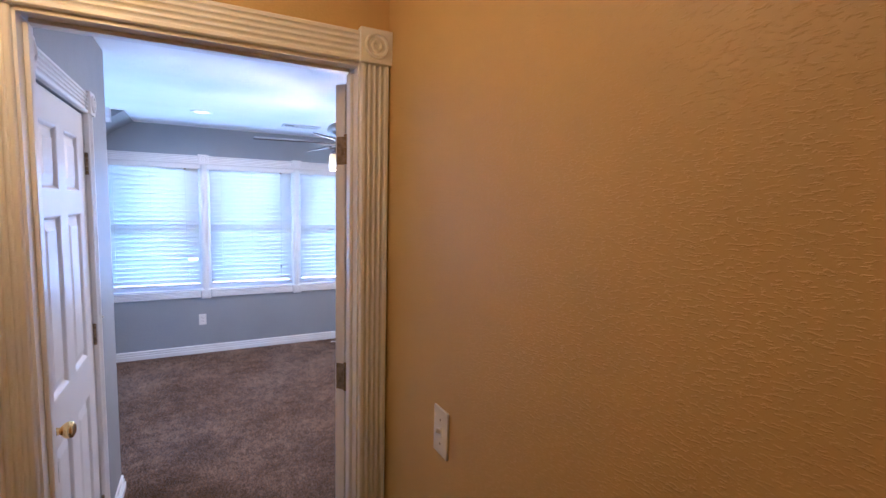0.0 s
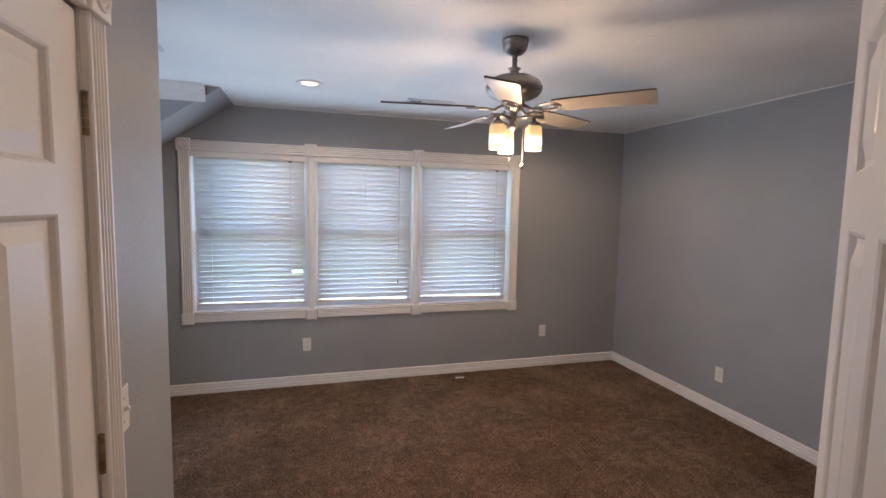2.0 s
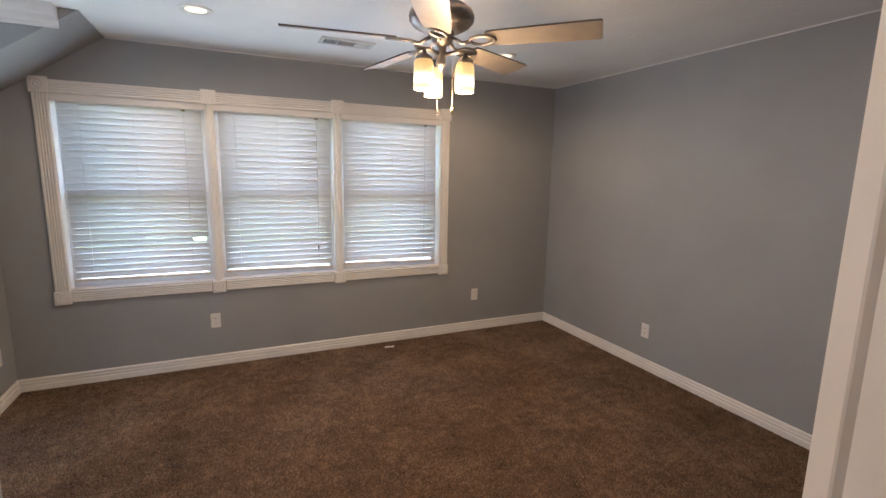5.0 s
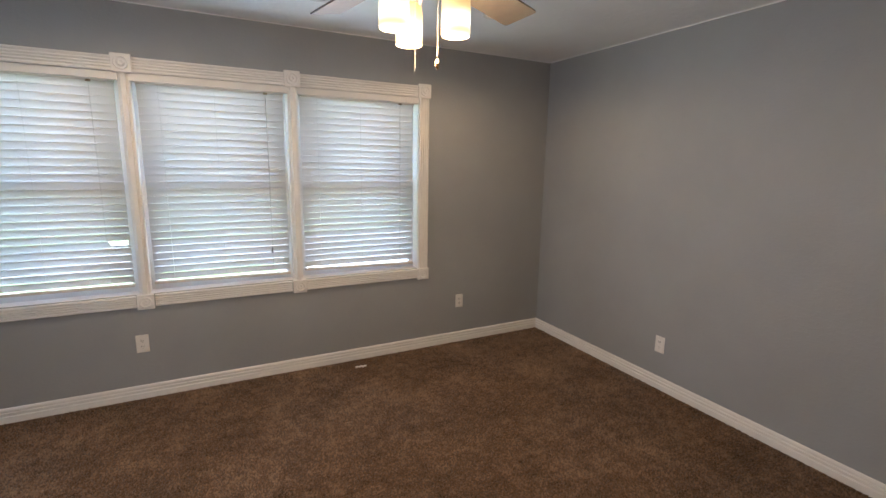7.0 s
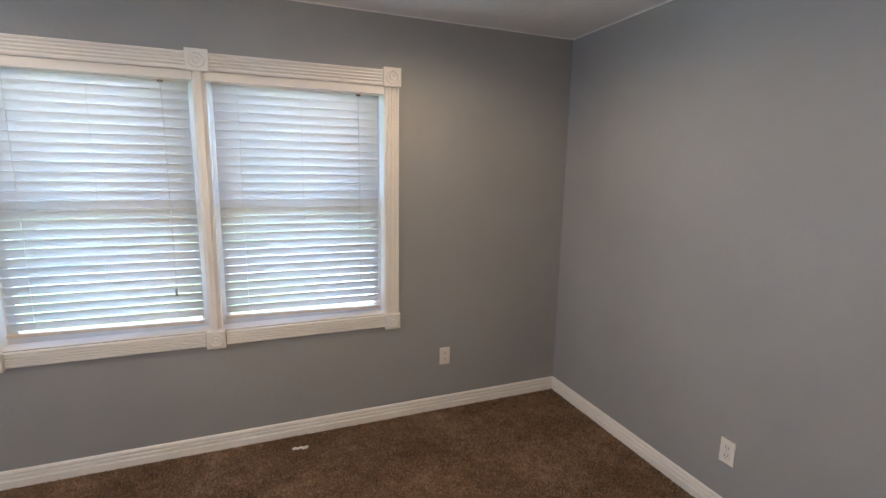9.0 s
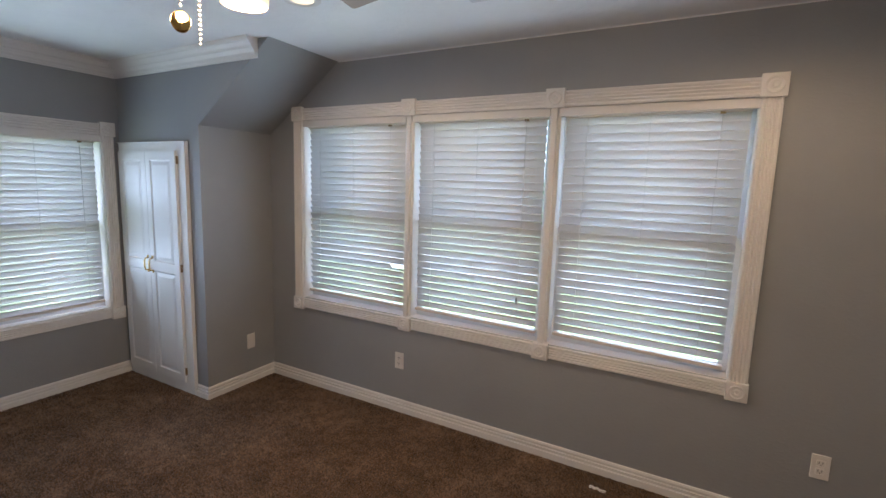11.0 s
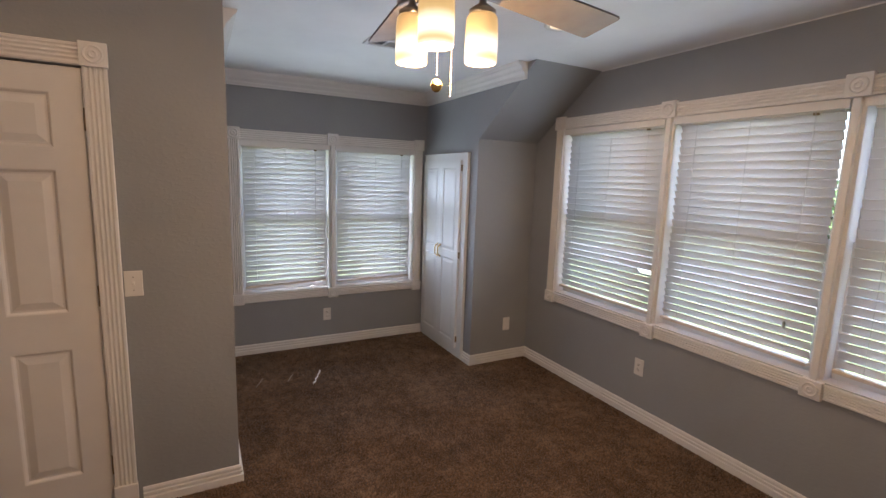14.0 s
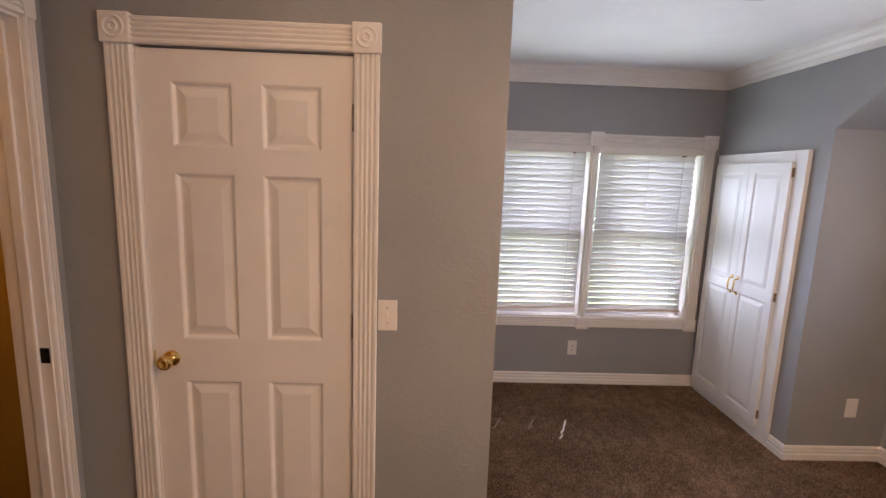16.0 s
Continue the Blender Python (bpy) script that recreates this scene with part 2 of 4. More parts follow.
# ---- the shell: room, dormer, closet block and hall ----
NORTH, EAST, SOUTH, CEIL = 5.53, 3.14, 1.42, 2.44
WEST, DORMER_N, DORMER_S, KNEE = -2.33, 4.93, 3.005, -1.335
CLOSET, HALL_Y, HALL_E, HALL_W, HALL_S = -0.495, 1.305, 0.465, -0.85, -1.6
SLOPE_X, SLOPE_Z = -0.64, 1.955
W = 0.14


def wall_with_opening(axis, a, b, near, far, holes, z1=CEIL, z0=0.0):
    """A wall along x or y from a to b between two faces, with openings (from, to, sill, head)."""
    out = bmesh.new()

    def slab(u0, u1, v0, v1):
        if u1 - u0 > 1e-6 and v1 - v0 > 1e-6:
            lo, hi = min(near, far), max(near, far)
            if axis == "x":
                bm_box(u0, u1, lo, hi, v0, v1, bm=out)
            else:
                bm_box(lo, hi, u0, u1, v0, v1, bm=out)
    at = a
    for h0, h1, s, t in sorted(holes):
        slab(at, h0, z0, z1)
        slab(h0, h1, z0, s)
        slab(h0, h1, t, z1)
        at = h1
    slab(at, b, z0, z1)
    return out


N_X0, N_X1, N_Z0, N_Z1 = -0.982, 1.872, 0.700, 2.045
W_Y0, W_Y1, W_Z0, W_Z1 = 3.185, 4.800, 0.560, 1.890
structure("floor", bm_box(-2.6, 3.4, -1.8, 5.8, -0.12, 0.0), M_CARPET, "brown cut-pile carpet with faint footprints and vacuum marks", "carpet")
structure("ceiling", bm_box(-2.6, 3.4, 1.31, 5.8, CEIL, CEIL + 0.12), M_CEIL, "white lightly textured flat ceiling", "ceiling")
structure("wall_north", wall_with_opening("x", KNEE - W, EAST + W, NORTH, NORTH + W, [(N_X0, N_X1, N_Z0, N_Z1)]), M_WALL, "grey painted wall below and around a triple window", "wall")
structure("wall_east", wall_with_opening("y", SOUTH, NORTH, EAST, EAST + W, []), M_WALL, "plain grey painted wall", "wall")
structure("wall_west", wall_with_opening("y", DORMER_S - W, DORMER_N + W, WEST, WEST - W, [(W_Y0, W_Y1, W_Z0, W_Z1)]), M_WALL, "grey painted dormer wall with a double window", "wall")
structure("wall_dormer_north", bm_prism([(WEST, 0), (KNEE, 0), (KNEE, SLOPE_Z), (SLOPE_X, CEIL), (WEST, CEIL)], "y", DORMER_N, DORMER_N + 0.10), M_WALL, "grey painted dormer side wall with sloping edge", "wall")
structure("wall_knee", bm_box(KNEE - 0.1, KNEE, DORMER_N + 0.10, NORTH, 0, SLOPE_Z), M_WALL, "low grey painted knee wall", "wall")
structure("ceiling_slope", bm_prism([(KNEE, SLOPE_Z), (SLOPE_X, CEIL), (SLOPE_X - 0.12, CEIL), (KNEE - 0.1, SLOPE_Z + 0.02), (KNEE - 0.1, SLOPE_Z)], "y", DORMER_N + 0.10, NORTH), M_WALL, "grey painted sloping ceiling under the roof", "ceiling")
CD0, CD1, CDH = 1.715, 2.468, 2.033
structure("wall_closet_east", wall_with_opening("y", SOUTH, DORMER_S - 0.12, CLOSET, CLOSET - 0.12, [(CD0, CD1, 0, CDH)]), M_WALL, "grey painted closet wall around a closed door", "wall")
structure("wall_closet_north", bm_box(WEST, CLOSET, DORMER_S - 0.12, DORMER_S, 0, CEIL), M_WALL, "grey painted closet wall facing the dormer", "wall")
ED0, ED1, EDH = -0.400, 0.368, 2.076
structure("wall_south", wall_with_opening("x", WEST - W, EAST + W, SOUTH, HALL_Y + 0.055, [(ED0 - 0.02, ED1 + 0.02, 0, EDH + 0.02)]), M_WALL, "grey painted wall with the entry doorway", "wall")
structure("wall_hall_north", wall_with_opening("x", HALL_W - W, HALL_E, HALL_Y, HALL_Y + 0.055, [(ED0 - 0.02, ED1 + 0.02, 0, EDH + 0.02)]), M_HALL, "tan painted hall wall with the bedroom doorway", "wall")
structure("wall_hall_east", bm_box(HALL_E, HALL_E + 0.12, HALL_S, HALL_Y + 0.055, 0, CEIL), M_HALL, "tan painted hall wall with trowelled texture", "wall")
structure("wall_hall_west", bm_box(HALL_W - 0.12, HALL_W, HALL_S, HALL_Y, 0, CEIL), M_HALL, "tan painted hall wall", "wall")
structure("wall_hall_south", bm_box(HALL_W - 0.12, HALL_E + 0.12, HALL_S - 0.12, HALL_S, 0, CEIL), M_HALL, "tan painted hall end wall", "wall")
structure("ceiling_hall", bm_box(HALL_W - 0.12, HALL_E + 0.12, HALL_S - 0.12, 1.31, CEIL, CEIL + 0.12), M_CEIL, "white hall ceiling", "ceiling")
structure("wall_closet_back", bm_box(WEST - W, WEST - W + 0.1, SOUTH, DORMER_S - 0.14, 0, CEIL), M_WALL, "plain closet back wall", "wall")

BASE = [(0, 0), (0.019, 0), (0.019, 0.038), (0.018, 0.040), (0.0065, 0.0405), (0.0065, 0.050), (0.0135, 0.0505), (0.0135, 0.0610), (0.0025, 0.0615), (0.0025, 0.0700), (0.0095, 0.0705), (0.0095, 0.080), (0.005, 0.089), (0, 0.091)]
structure("baseboard", bm_sweep(BASE, [(-1.457, DORMER_N), (KNEE, DORMER_N), (KNEE, NORTH), (EAST, NORTH), (EAST, SOUTH), (0.464, SOUTH)], -1), M_TRIM, "white stepped baseboard along the grey walls", "baseboard")
structure("baseboard", bm_sweep(BASE, [(CLOSET, 2.575), (CLOSET, DORMER_S), (WEST, DORMER_S), (WEST, DORMER_N), (-2.307, DORMER_N)], -1), M_TRIM, "white stepped baseboard round the dormer", "baseboard")
structure("baseboard", bm_sweep(BASE, [(-0.452, SOUTH), (CLOSET, SOUTH), (CLOSET, 1.615)], -1), M_TRIM, "short white baseboard beside the closet door", "baseboard")
CROWN = [(0, -0.112), (0.012, -0.112), (0.016, -0.098), (0.022, -0.094), (0.024, -0.080), (0.040, -0.060), (0.046, -0.058), (0.050, -0.046), (0.066, -0.026), (0.072, -0.024), (0.078, -0.012), (0.082, 0), (0, 0)]
structure("crown_moulding", bm_sweep([(o, CEIL + h) for o, h in CROWN], [(-0.745, DORMER_S), (WEST, DORMER_S), (WEST, DORMER_N), (-0.735, DORMER_N)], -1), M_TRIM, "white stepped crown moulding with square-cut ends", "moulding")

structure("trim", bm_sweep([(0, CEIL - 0.007), (0.002, CEIL - 0.007), (0.003, CEIL - 0.001), (0, CEIL - 0.001)], [(SLOPE_X, NORTH), (EAST, NORTH), (EAST, SOUTH)], -1), M_CEIL, "thin white paint bead where wall meets ceiling", "trim")


# ---- fluted casings, rosettes and plinths ----
def flute_profile(w, t=0.019, flutes=4):
    pts = [(0, 0), (0, t - 0.004), (0.003, t)]
    margin = 0.010
    step = (w - 2 * margin) / flutes
    for i in range(flutes):
        c = margin + step * (i + 0.5)
        r = step * 0.40
        for k in range(7):
            a = math.pi * k / 6
            pts.append((c - r * math.cos(a), t - 0.0095 * math.sin(a)))
    return pts + [(w - 0.003, t), (w, t - 0.004), (w, 0)]


def casing_upright(x0, x1, z0, z1, flutes=4):
    return bm_prism([(x0 + u, -d) for u, d in flute_profile(x1 - x0, flutes=flutes)], "z", z0, z1)


def casing_level(x0, x1, z0, z1, flutes=4):
    return bm_prism([(-d, z0 + u) for u, d in flute_profile(z1 - z0, flutes=flutes)], "x", x0, x1)


def rosette_block(size):
    """A square block with turned rings, standing on y = 0 and facing -y, centred."""
    h = size / 2
    out = bm_box(-h, h, -0.029, 0.0, -h, h, 0.003)
    turn = Matrix.Rotation(radians(90), 4, "X")
    r = size * 0.38
    bm_lathe([(r, 0.0285), (r * 0.97, 0.0345), (r * 0.88, 0.0365), (r * 0.78, 0.0345), (r * 0.72, 0.0295), (r * 0.48, 0.0295), (r * 0.43, 0.0345), (r * 0.36, 0.0365), (r * 0.26, 0.0350), (r * 0.20, 0.0300), (r * 0.05, 0.0300)], 28, out, turn)
    return out


ROSETTE = None


def rosette(parent, x, z, size=0.100):
    global ROSETTE
    m = pose(x, 0, z) @ Matrix.Diagonal((size / 0.1, 1, size / 0.1, 1))
    if ROSETTE is None:
        ROSETTE = part("rosette", rosette_block(0.1), M_TRIM, parent, "square rosette block with turned rings")
        ROSETTE.matrix_local = m
        return ROSETTE
    return share("rosette", ROSETTE, parent, m)


def door_trim(parent, x0, x1, head, w=0.090, plinth=0.13, far=None):
    """Fluted casing round a doorway: x0, x1, head are its inner edges."""
    v = far or w
    part("side_casing", casing_upright(x0 - w, x0, plinth, head), M_TRIM, parent, "fluted white side casing")
    part("side_casing", casing_upright(x1, x1 + v, plinth, head, 4 if v == w else 2), M_TRIM, parent, "fluted white side casing")
    part("head_casing", casing_level(x0, x1, head + 0.004, head + 0.004 + w), M_TRIM, parent, "fluted white head casing")
    for a, b in ((x0 - w, x0), (x1, x1 + v)):
        if b - a == w or v == w:
            rosette(parent, (a + b) / 2, head + 0.050, 0.098)
        else:
            part("corner_block", bm_box(a, b, -0.024, 0, head + 0.001, head + 0.099, 0.002), M_TRIM, parent)
        part("plinth_block", bm_box(a - 0.003, b + 0.003, -0.024, 0, 0.0, plinth, 0.002), M_TRIM, parent)


# ---- six-panel doors ----
def panel_sheet(out, xs, zs, cells, y, sign, rings):
    """One face of a door at depth y facing sign*(-y): a grid with raised panels in the given cells."""
    for i in range(len(xs) - 1):
        for j in range(len(zs) - 1):
            a, b, c, d = xs[i], xs[i + 1], zs[j], zs[j + 1]
            if (i, j) not in cells:
                out.faces.new([out.verts.new(p) for p in ((a, y, c), (b, y, c), (b, y, d), (a, y, d))])
                continue
            prev = None
            for ins, dep in rings:
                ring = [out.verts.new(p) for p in ((a + ins, y + sign * dep, c + ins), (b - ins, y + sign * dep, c + ins), (b - ins, y + sign * dep, d - ins), (a + ins, y + sign * dep, d - ins))]
                if prev:
                    for k in range(4):
                        out.faces.new((prev[k], prev[(k + 1) % 4], ring[(k + 1) % 4], ring[k]))
                prev = ring
            out.faces.new(prev)


def panel_door(width, height, xs, zs, cells, thick, rings, both=True):
    out = bmesh.new()
    xs, zs = [0, *xs, width], [0, *zs, height]
    panel_sheet(out, xs, zs, cells, 0.0, 1, rings)
    if both:
        panel_sheet(out, xs, zs, cells, thick, -1, rings)
    else:
        panel_sheet(out, [0, width], [0, height], (), thick, -1, rings)
    for p in (((0, 0, 0), (0, thick, 0), (0, thick, height), (0, 0, height)), ((width, 0, 0), (width, thick, 0), (width, thick, height), (width, 0, height)),
              ((0, 0, 0), (width, 0, 0), (width, thick, 0), (0, thick, 0)), ((0, 0, height), (width, 0, height), (width, thick, height), (0, thick, height))):
        out.faces.new([out.verts.new(q) for q in p])
    bmesh.ops.remove_doubles(out, verts=out.verts, dist=1e-5)
    bmesh.ops.recalc_face_normals(out, faces=out.faces)
    return out


SIX = {(1, 1), (3, 1), (1, 3), (3, 3), (1, 5), (3, 5)}
SIX_RINGS = [(0, 0), (0.005, 0.003), (0.012, 0.0125), (0.020, 0.0125), (0.050, 0.003)]


def six_panel(width, height=2.030):
    a, b = 0.113 * width / 0.755, 0.105 * width / 0.755
    w = (width - 2 * a - b) / 2
    return panel_door(width, height, [a, a + w, a + w + b, a + 2 * w + b], [0.215, 0.816, 0.985, 1.598, 1.690, 1.912], SIX, 0.035, SIX_RINGS)


def knob(parent, x, y, z):
    turn = pose(x, y, z, 90)
    k = part("door_knob", bm_lathe([(0.032, 0), (0.032, 0.004), (0.024, 0.009), (0.013, 0.012), (0.011, 0.024), (0.018, 0.030), (0.026, 0.040), (0.028, 0.050), (0.025, 0.059), (0.015, 0.064), (0.012, 0.0625), (0.003, 0.0625)], 28, None, turn), M_BRASS, parent, "polished brass door knob", True)
    return k


def hinge(parent, x, y, z, h=0.089):
    """A butt hinge: knuckles round a pin at (x, y)."""
    out = bmesh.new()
    for k in range(5):
        bm_lathe([(0.0066, z - h / 2 + k * h / 5 + 0.0006), (0.0066, z - h / 2 + (k + 1) * h / 5 - 0.0006)], 12, out, Matrix.Translation((x, y, 0)))
    bm_lathe([(0.0035, z + h / 2), (0.0075, z + h / 2 + 0.001), (0.0075, z + h / 2 + 0.004), (0.003, z + h / 2 + 0.007)], 12, out, Matrix.Translation((x, y, 0)))
    return part("hinge", out, M_OLDBRASS, parent, "aged brass butt hinge")

# ---- closet door ----
door_1 = thing("door_1", pose(CLOSET, 0, 0, 0, 0, 90), "closed white six-panel closet door in fluted casing", "door", "", "structure")
leaf = part("door_leaf", six_panel(0.740, 2.018), M_DOOR, door_1, "white six-panel leaf", m=pose(1.7215, 0.004, 0.008))
knob(leaf, 0.062, 0.0, 0.905)
part("latch_plate", bm_box(0.0, 0.003, -0.006, 0.02, 0.878, 0.935, 0.001), M_BRASS, leaf, "brass latch plate")
for hz in (0.24, 1.055, 1.815):
    hinge(door_1, 2.4665, -0.004, hz)
part("jamb", bm_box(CD0, CD0 + 0.0045, -0.001, 0.119, 0, CDH), M_TRIM, door_1)
part("jamb", bm_box(CD1 - 0.0045, CD1, 0.001, 0.119, 0, CDH), M_TRIM, door_1)
# No real stop: a dark sheet that paints the shade round the leaf.
part("stop", bm_box(CD0 + 0.0045, CD1 - 0.0045, 0.042, 0.06, 0, CDH - 0.002), M_GAP_SHADE, door_1, "dark sheet painted as the shade behind the closed leaf")
door_trim(door_1, CD0 + 0.001, CD1 - 0.001, CDH - 0.002, 0.087)

# ---- entry door: lining, casings on both sides, leaf swung wide open ----
door_2 = thing("door_2", pose(0, HALL_Y, 0), "white fluted doorway with its six-panel door swung wide open", "door", "", "structure")
DEEP = SOUTH - HALL_Y
part("jamb", bm_box(ED0 - 0.019, ED0, -0.001, DEEP + 0.001, 0, EDH), M_TRIM, door_2)
part("jamb", bm_box(ED1, ED1 + 0.019, -0.001, DEEP + 0.001, 0, EDH), M_TRIM, door_2)
part("jamb", bm_box(ED0 - 0.019, ED1 + 0.019, -0.001, DEEP + 0.001, EDH, EDH + 0.019), M_TRIM, door_2)
part("stop", bm_box(ED0, ED0 + 0.011, 0.040, 0.076, 0, EDH - 0.011, 0.003), M_TRIM, door_2)
part("stop", bm_box(ED1 - 0.011, ED1, 0.040, 0.076, 0, EDH - 0.011, 0.003), M_TRIM, door_2)
part("stop", bm_box(ED0 + 0.011, ED1 - 0.011, 0.040, 0.076, EDH - 0.011, EDH, 0.003), M_TRIM, door_2)
door_trim(door_2, ED0 - 0.006, ED1 + 0.006, EDH + 0.006, 0.086)
room_side = thing("door_3", pose(0, SOUTH, 0, 0, 0, 180), "white fluted casing of the entry doorway, bedroom side", "door frame", "", "structure")
door_trim(room_side, -ED1 - 0.006, -ED0 + 0.006, EDH + 0.006, 0.086, 0.13, 0.042)
part("strike_plate", bm_box(ED0 + 0.0001, ED0 + 0.003, 0.080, DEEP - 0.004, 0.926, 0.982, 0.001), M_BLACK, door_2, "black strike plate")
PIN = (ED1 - 0.001, DEEP + 0.006)
swing = part("door_leaf", six_panel(0.757, 2.040), M_DOOR, door_2, "white six-panel leaf standing open")
swing.matrix_local = pose(PIN[0], PIN[1], 0.010, 0, 0, -142) @ pose(-0.760, -0.042, 0)
knob(swing, 0.065, 0.0, 0.93)
part("door_knob", bm_lathe([(0.032, 0), (0.032, 0.004), (0.024, 0.009), (0.013, 0.012), (0.011, 0.024), (0.018, 0.030), (0.026, 0.040), (0.028, 0.050), (0.025, 0.059), (0.012, 0.0635), (0.003, 0.0635)], 28, None, pose(0.065, 0.035, 0.93, -90)), M_BRASS, swing, "polished brass door knob", True)
for hz in (0.25, 1.088, 1.842):
    hinge(door_2, PIN[0], PIN[1], hz)
    out = bm_box(0.7572, 0.7592, 0.004, 0.036, hz - 0.0545, hz + 0.0345, 0.0008)
    for k in (-0.03, 0.0, 0.03):
        bm_lathe([(0.004, 0.7591), (0.004, 0.7599), (0.001, 0.7602)], 10, out, pose(0, 0.012 + 0.01 * (k == 0), hz - 0.01 + k) @ Matrix.Rotation(radians(90), 4, "Y"))
    part("hinge_leaf", out, M_OLDBRASS, swing, "aged brass hinge leaf with screws")
    part("hinge_leaf", bm_box(ED1 - 0.0018, ED1 - 0.0002, DEEP - 0.034, DEEP + 0.004, hz - 0.0445, hz + 0.0445, 0.0006), M_OLDBRASS, door_2, "aged brass hinge leaf")


# ---- windows: fluted casing, mullions, sashes, panes ----
def build_window(name, m, x0, x1, z0, z1, posts, label, side=0.083, head=0.086, foot=0.076):
    win = thing(name, m, label, "window", "", "structure")
    part("side_casing", casing_upright(x0 - side, x0, z0, z1), M_TRIM, win, "fluted white side casing")
    part("side_casing", casing_upright(x1, x1 + side, z0, z1), M_TRIM, win, "fluted white side casing")
    edges = [x0 - 0.008] + list(posts) + [x1 + 0.008]
    for k in range(len(edges) - 1):
        a, b = edges[k] + 0.0515, edges[k + 1] - 0.0515
        if k == 0:
            a = x0
        if k == len(edges) - 2:
            b = x1
        part("head_casing", casing_level(a, b, z1 + 0.004, z1 + 0.004 + head), M_TRIM, win, "fluted white head casing")
        part("sill_casing", casing_level(a, b, z0 - foot - 0.004, z0 - 0.004, 4), M_TRIM, win, "fluted white sill casing")
        part("head_board", bm_box(a if k == 0 else edges[k] + 0.03, b if k == len(edges) - 2 else edges[k + 1] - 0.03, -0.004, 0.022, z1 - 0.042, z1 + 0.002, 0.001), M_TRIM, win)
    for x in [x0 - side / 2] + list(posts) + [x1 + side / 2]:
        rosette(win, x, z1 + 0.052, 0.103)
        rosette(win, x, z0 - 0.046, 0.094)
    out = bm_box(x0, x1, 0.0, W, z0 - 0.015, z0 + 0.004)
    bm_box(x0, x1, 0.0, W, z1 - 0.003, z1 + 0.012, bm=out)
    bm_box(x0 - 0.015, x0 + 0.003, 0.0, W, z0, z1, bm=out)
    bm_box(x1 - 0.003, x1 + 0.015, 0.0, W, z0, z1, bm=out)
    part("reveal", out, M_TRIM, win)
    for x in posts:
        s = 0.031
        out = bm_prism([(x - 0.013, -0.014), (x + 0.013, -0.014), (x + 0.016, -0.011), (x + 0.016, 0.010), (x + s - 0.003, 0.014), (x + s, 0.017), (x + s, W - 0.01), (x - s, W - 0.01), (x - s, 0.017), (x - s + 0.003, 0.014), (x - 0.016, 0.010), (x - 0.016, -0.011)], "z", z0 - 0.002, z1 + 0.003)
        part("mullion", out, M_TRIM, win, "white stepped mullion post")
    lights = []
    bays = [x0 + 0.003] + [v for x in posts for v in (x - 0.031, x + 0.031)] + [x1 - 0.003]
    mid = (z0 + z1) / 2 - 0.01
    for a, b in zip(bays[::2], bays[1::2]):
        out = bmesh.new()
        f = 0.042
        for zz0, zz1, y0, y1 in ((z0 + 0.004, mid + 0.025, 0.092, 0.112), (mid - 0.025, z1 - 0.003, 0.114, 0.134)):
            bm_box(a, a + f, y0, y1, zz0, zz1, bm=out)
            bm_box(b - f, b, y0, y1, zz0, zz1, bm=out)
            bm_box(a + f, b - f, y0, y1, zz0, zz0 + f, bm=out)
            bm_box(a + f, b - f, y0, y1, zz1 - f, zz1, bm=out)
        sash = part("sash", out, M_SASH, win, "white vinyl sash frame")
        for zz0, zz1, y in ((z0 + 0.046, mid - 0.017, 0.102), (mid + 0.017, z1 - 0.045, 0.124)):
            pane = part("pane", bm_box(a + f, b - f, y - 0.002, y + 0.002, zz0, zz1), M_GLASS, sash, "clear glass pane")
            pane.visible_shadow = False
        lights.append((a, b))
    return win, lights


# ---- faux-wood blinds ----
SLAT_W, PITCH, TILT_DEG = 0.052, 0.0455, 61.5


def slat_mesh(length, notch=0.0):
    """A thin, slightly crowned slat, its length along x, centred across."""
    out = bmesh.new()
    n = 6
    rows = []
    for x in (0, length):
        top, bot = [], []
        for k in range(n + 1):
            v = -SLAT_W / 2 + SLAT_W * k / n
            crown = 0.0022 * (1 - (2 * v / SLAT_W) ** 2)
            top.append((x, v, crown + 0.0015))
            bot.append((x, v, crown - 0.0015))
        rows.append(top + bot[::-1])
    if notch:
        rows.insert(1, [(length - notch, y, z) for _, y, z in rows[0]])
        rows[2] = [(length - 0.002 * (i % 3), y if y > 0.012 else 0.012 + (y * 0.02), z) for i, (_, y, z) in enumerate(rows[2])]
        step = [(length - notch + 0.012, y, z) for (_, y, z) in rows[2]]
        rows.insert(2, step)
    vs = [[out.verts.new(p) for p in r] for r in rows]
    k = len(vs[0])
    for A, C in zip(vs, vs[1:]):
        for i in range(k):
            out.faces.new((A[i], A[(i + 1) % k], C[(i + 1) % k], C[i]))
    out.faces.new(vs[0]), out.faces.new(vs[-1])
    bmesh.ops.recalc_face_normals(out, faces=out.faces)
    return out


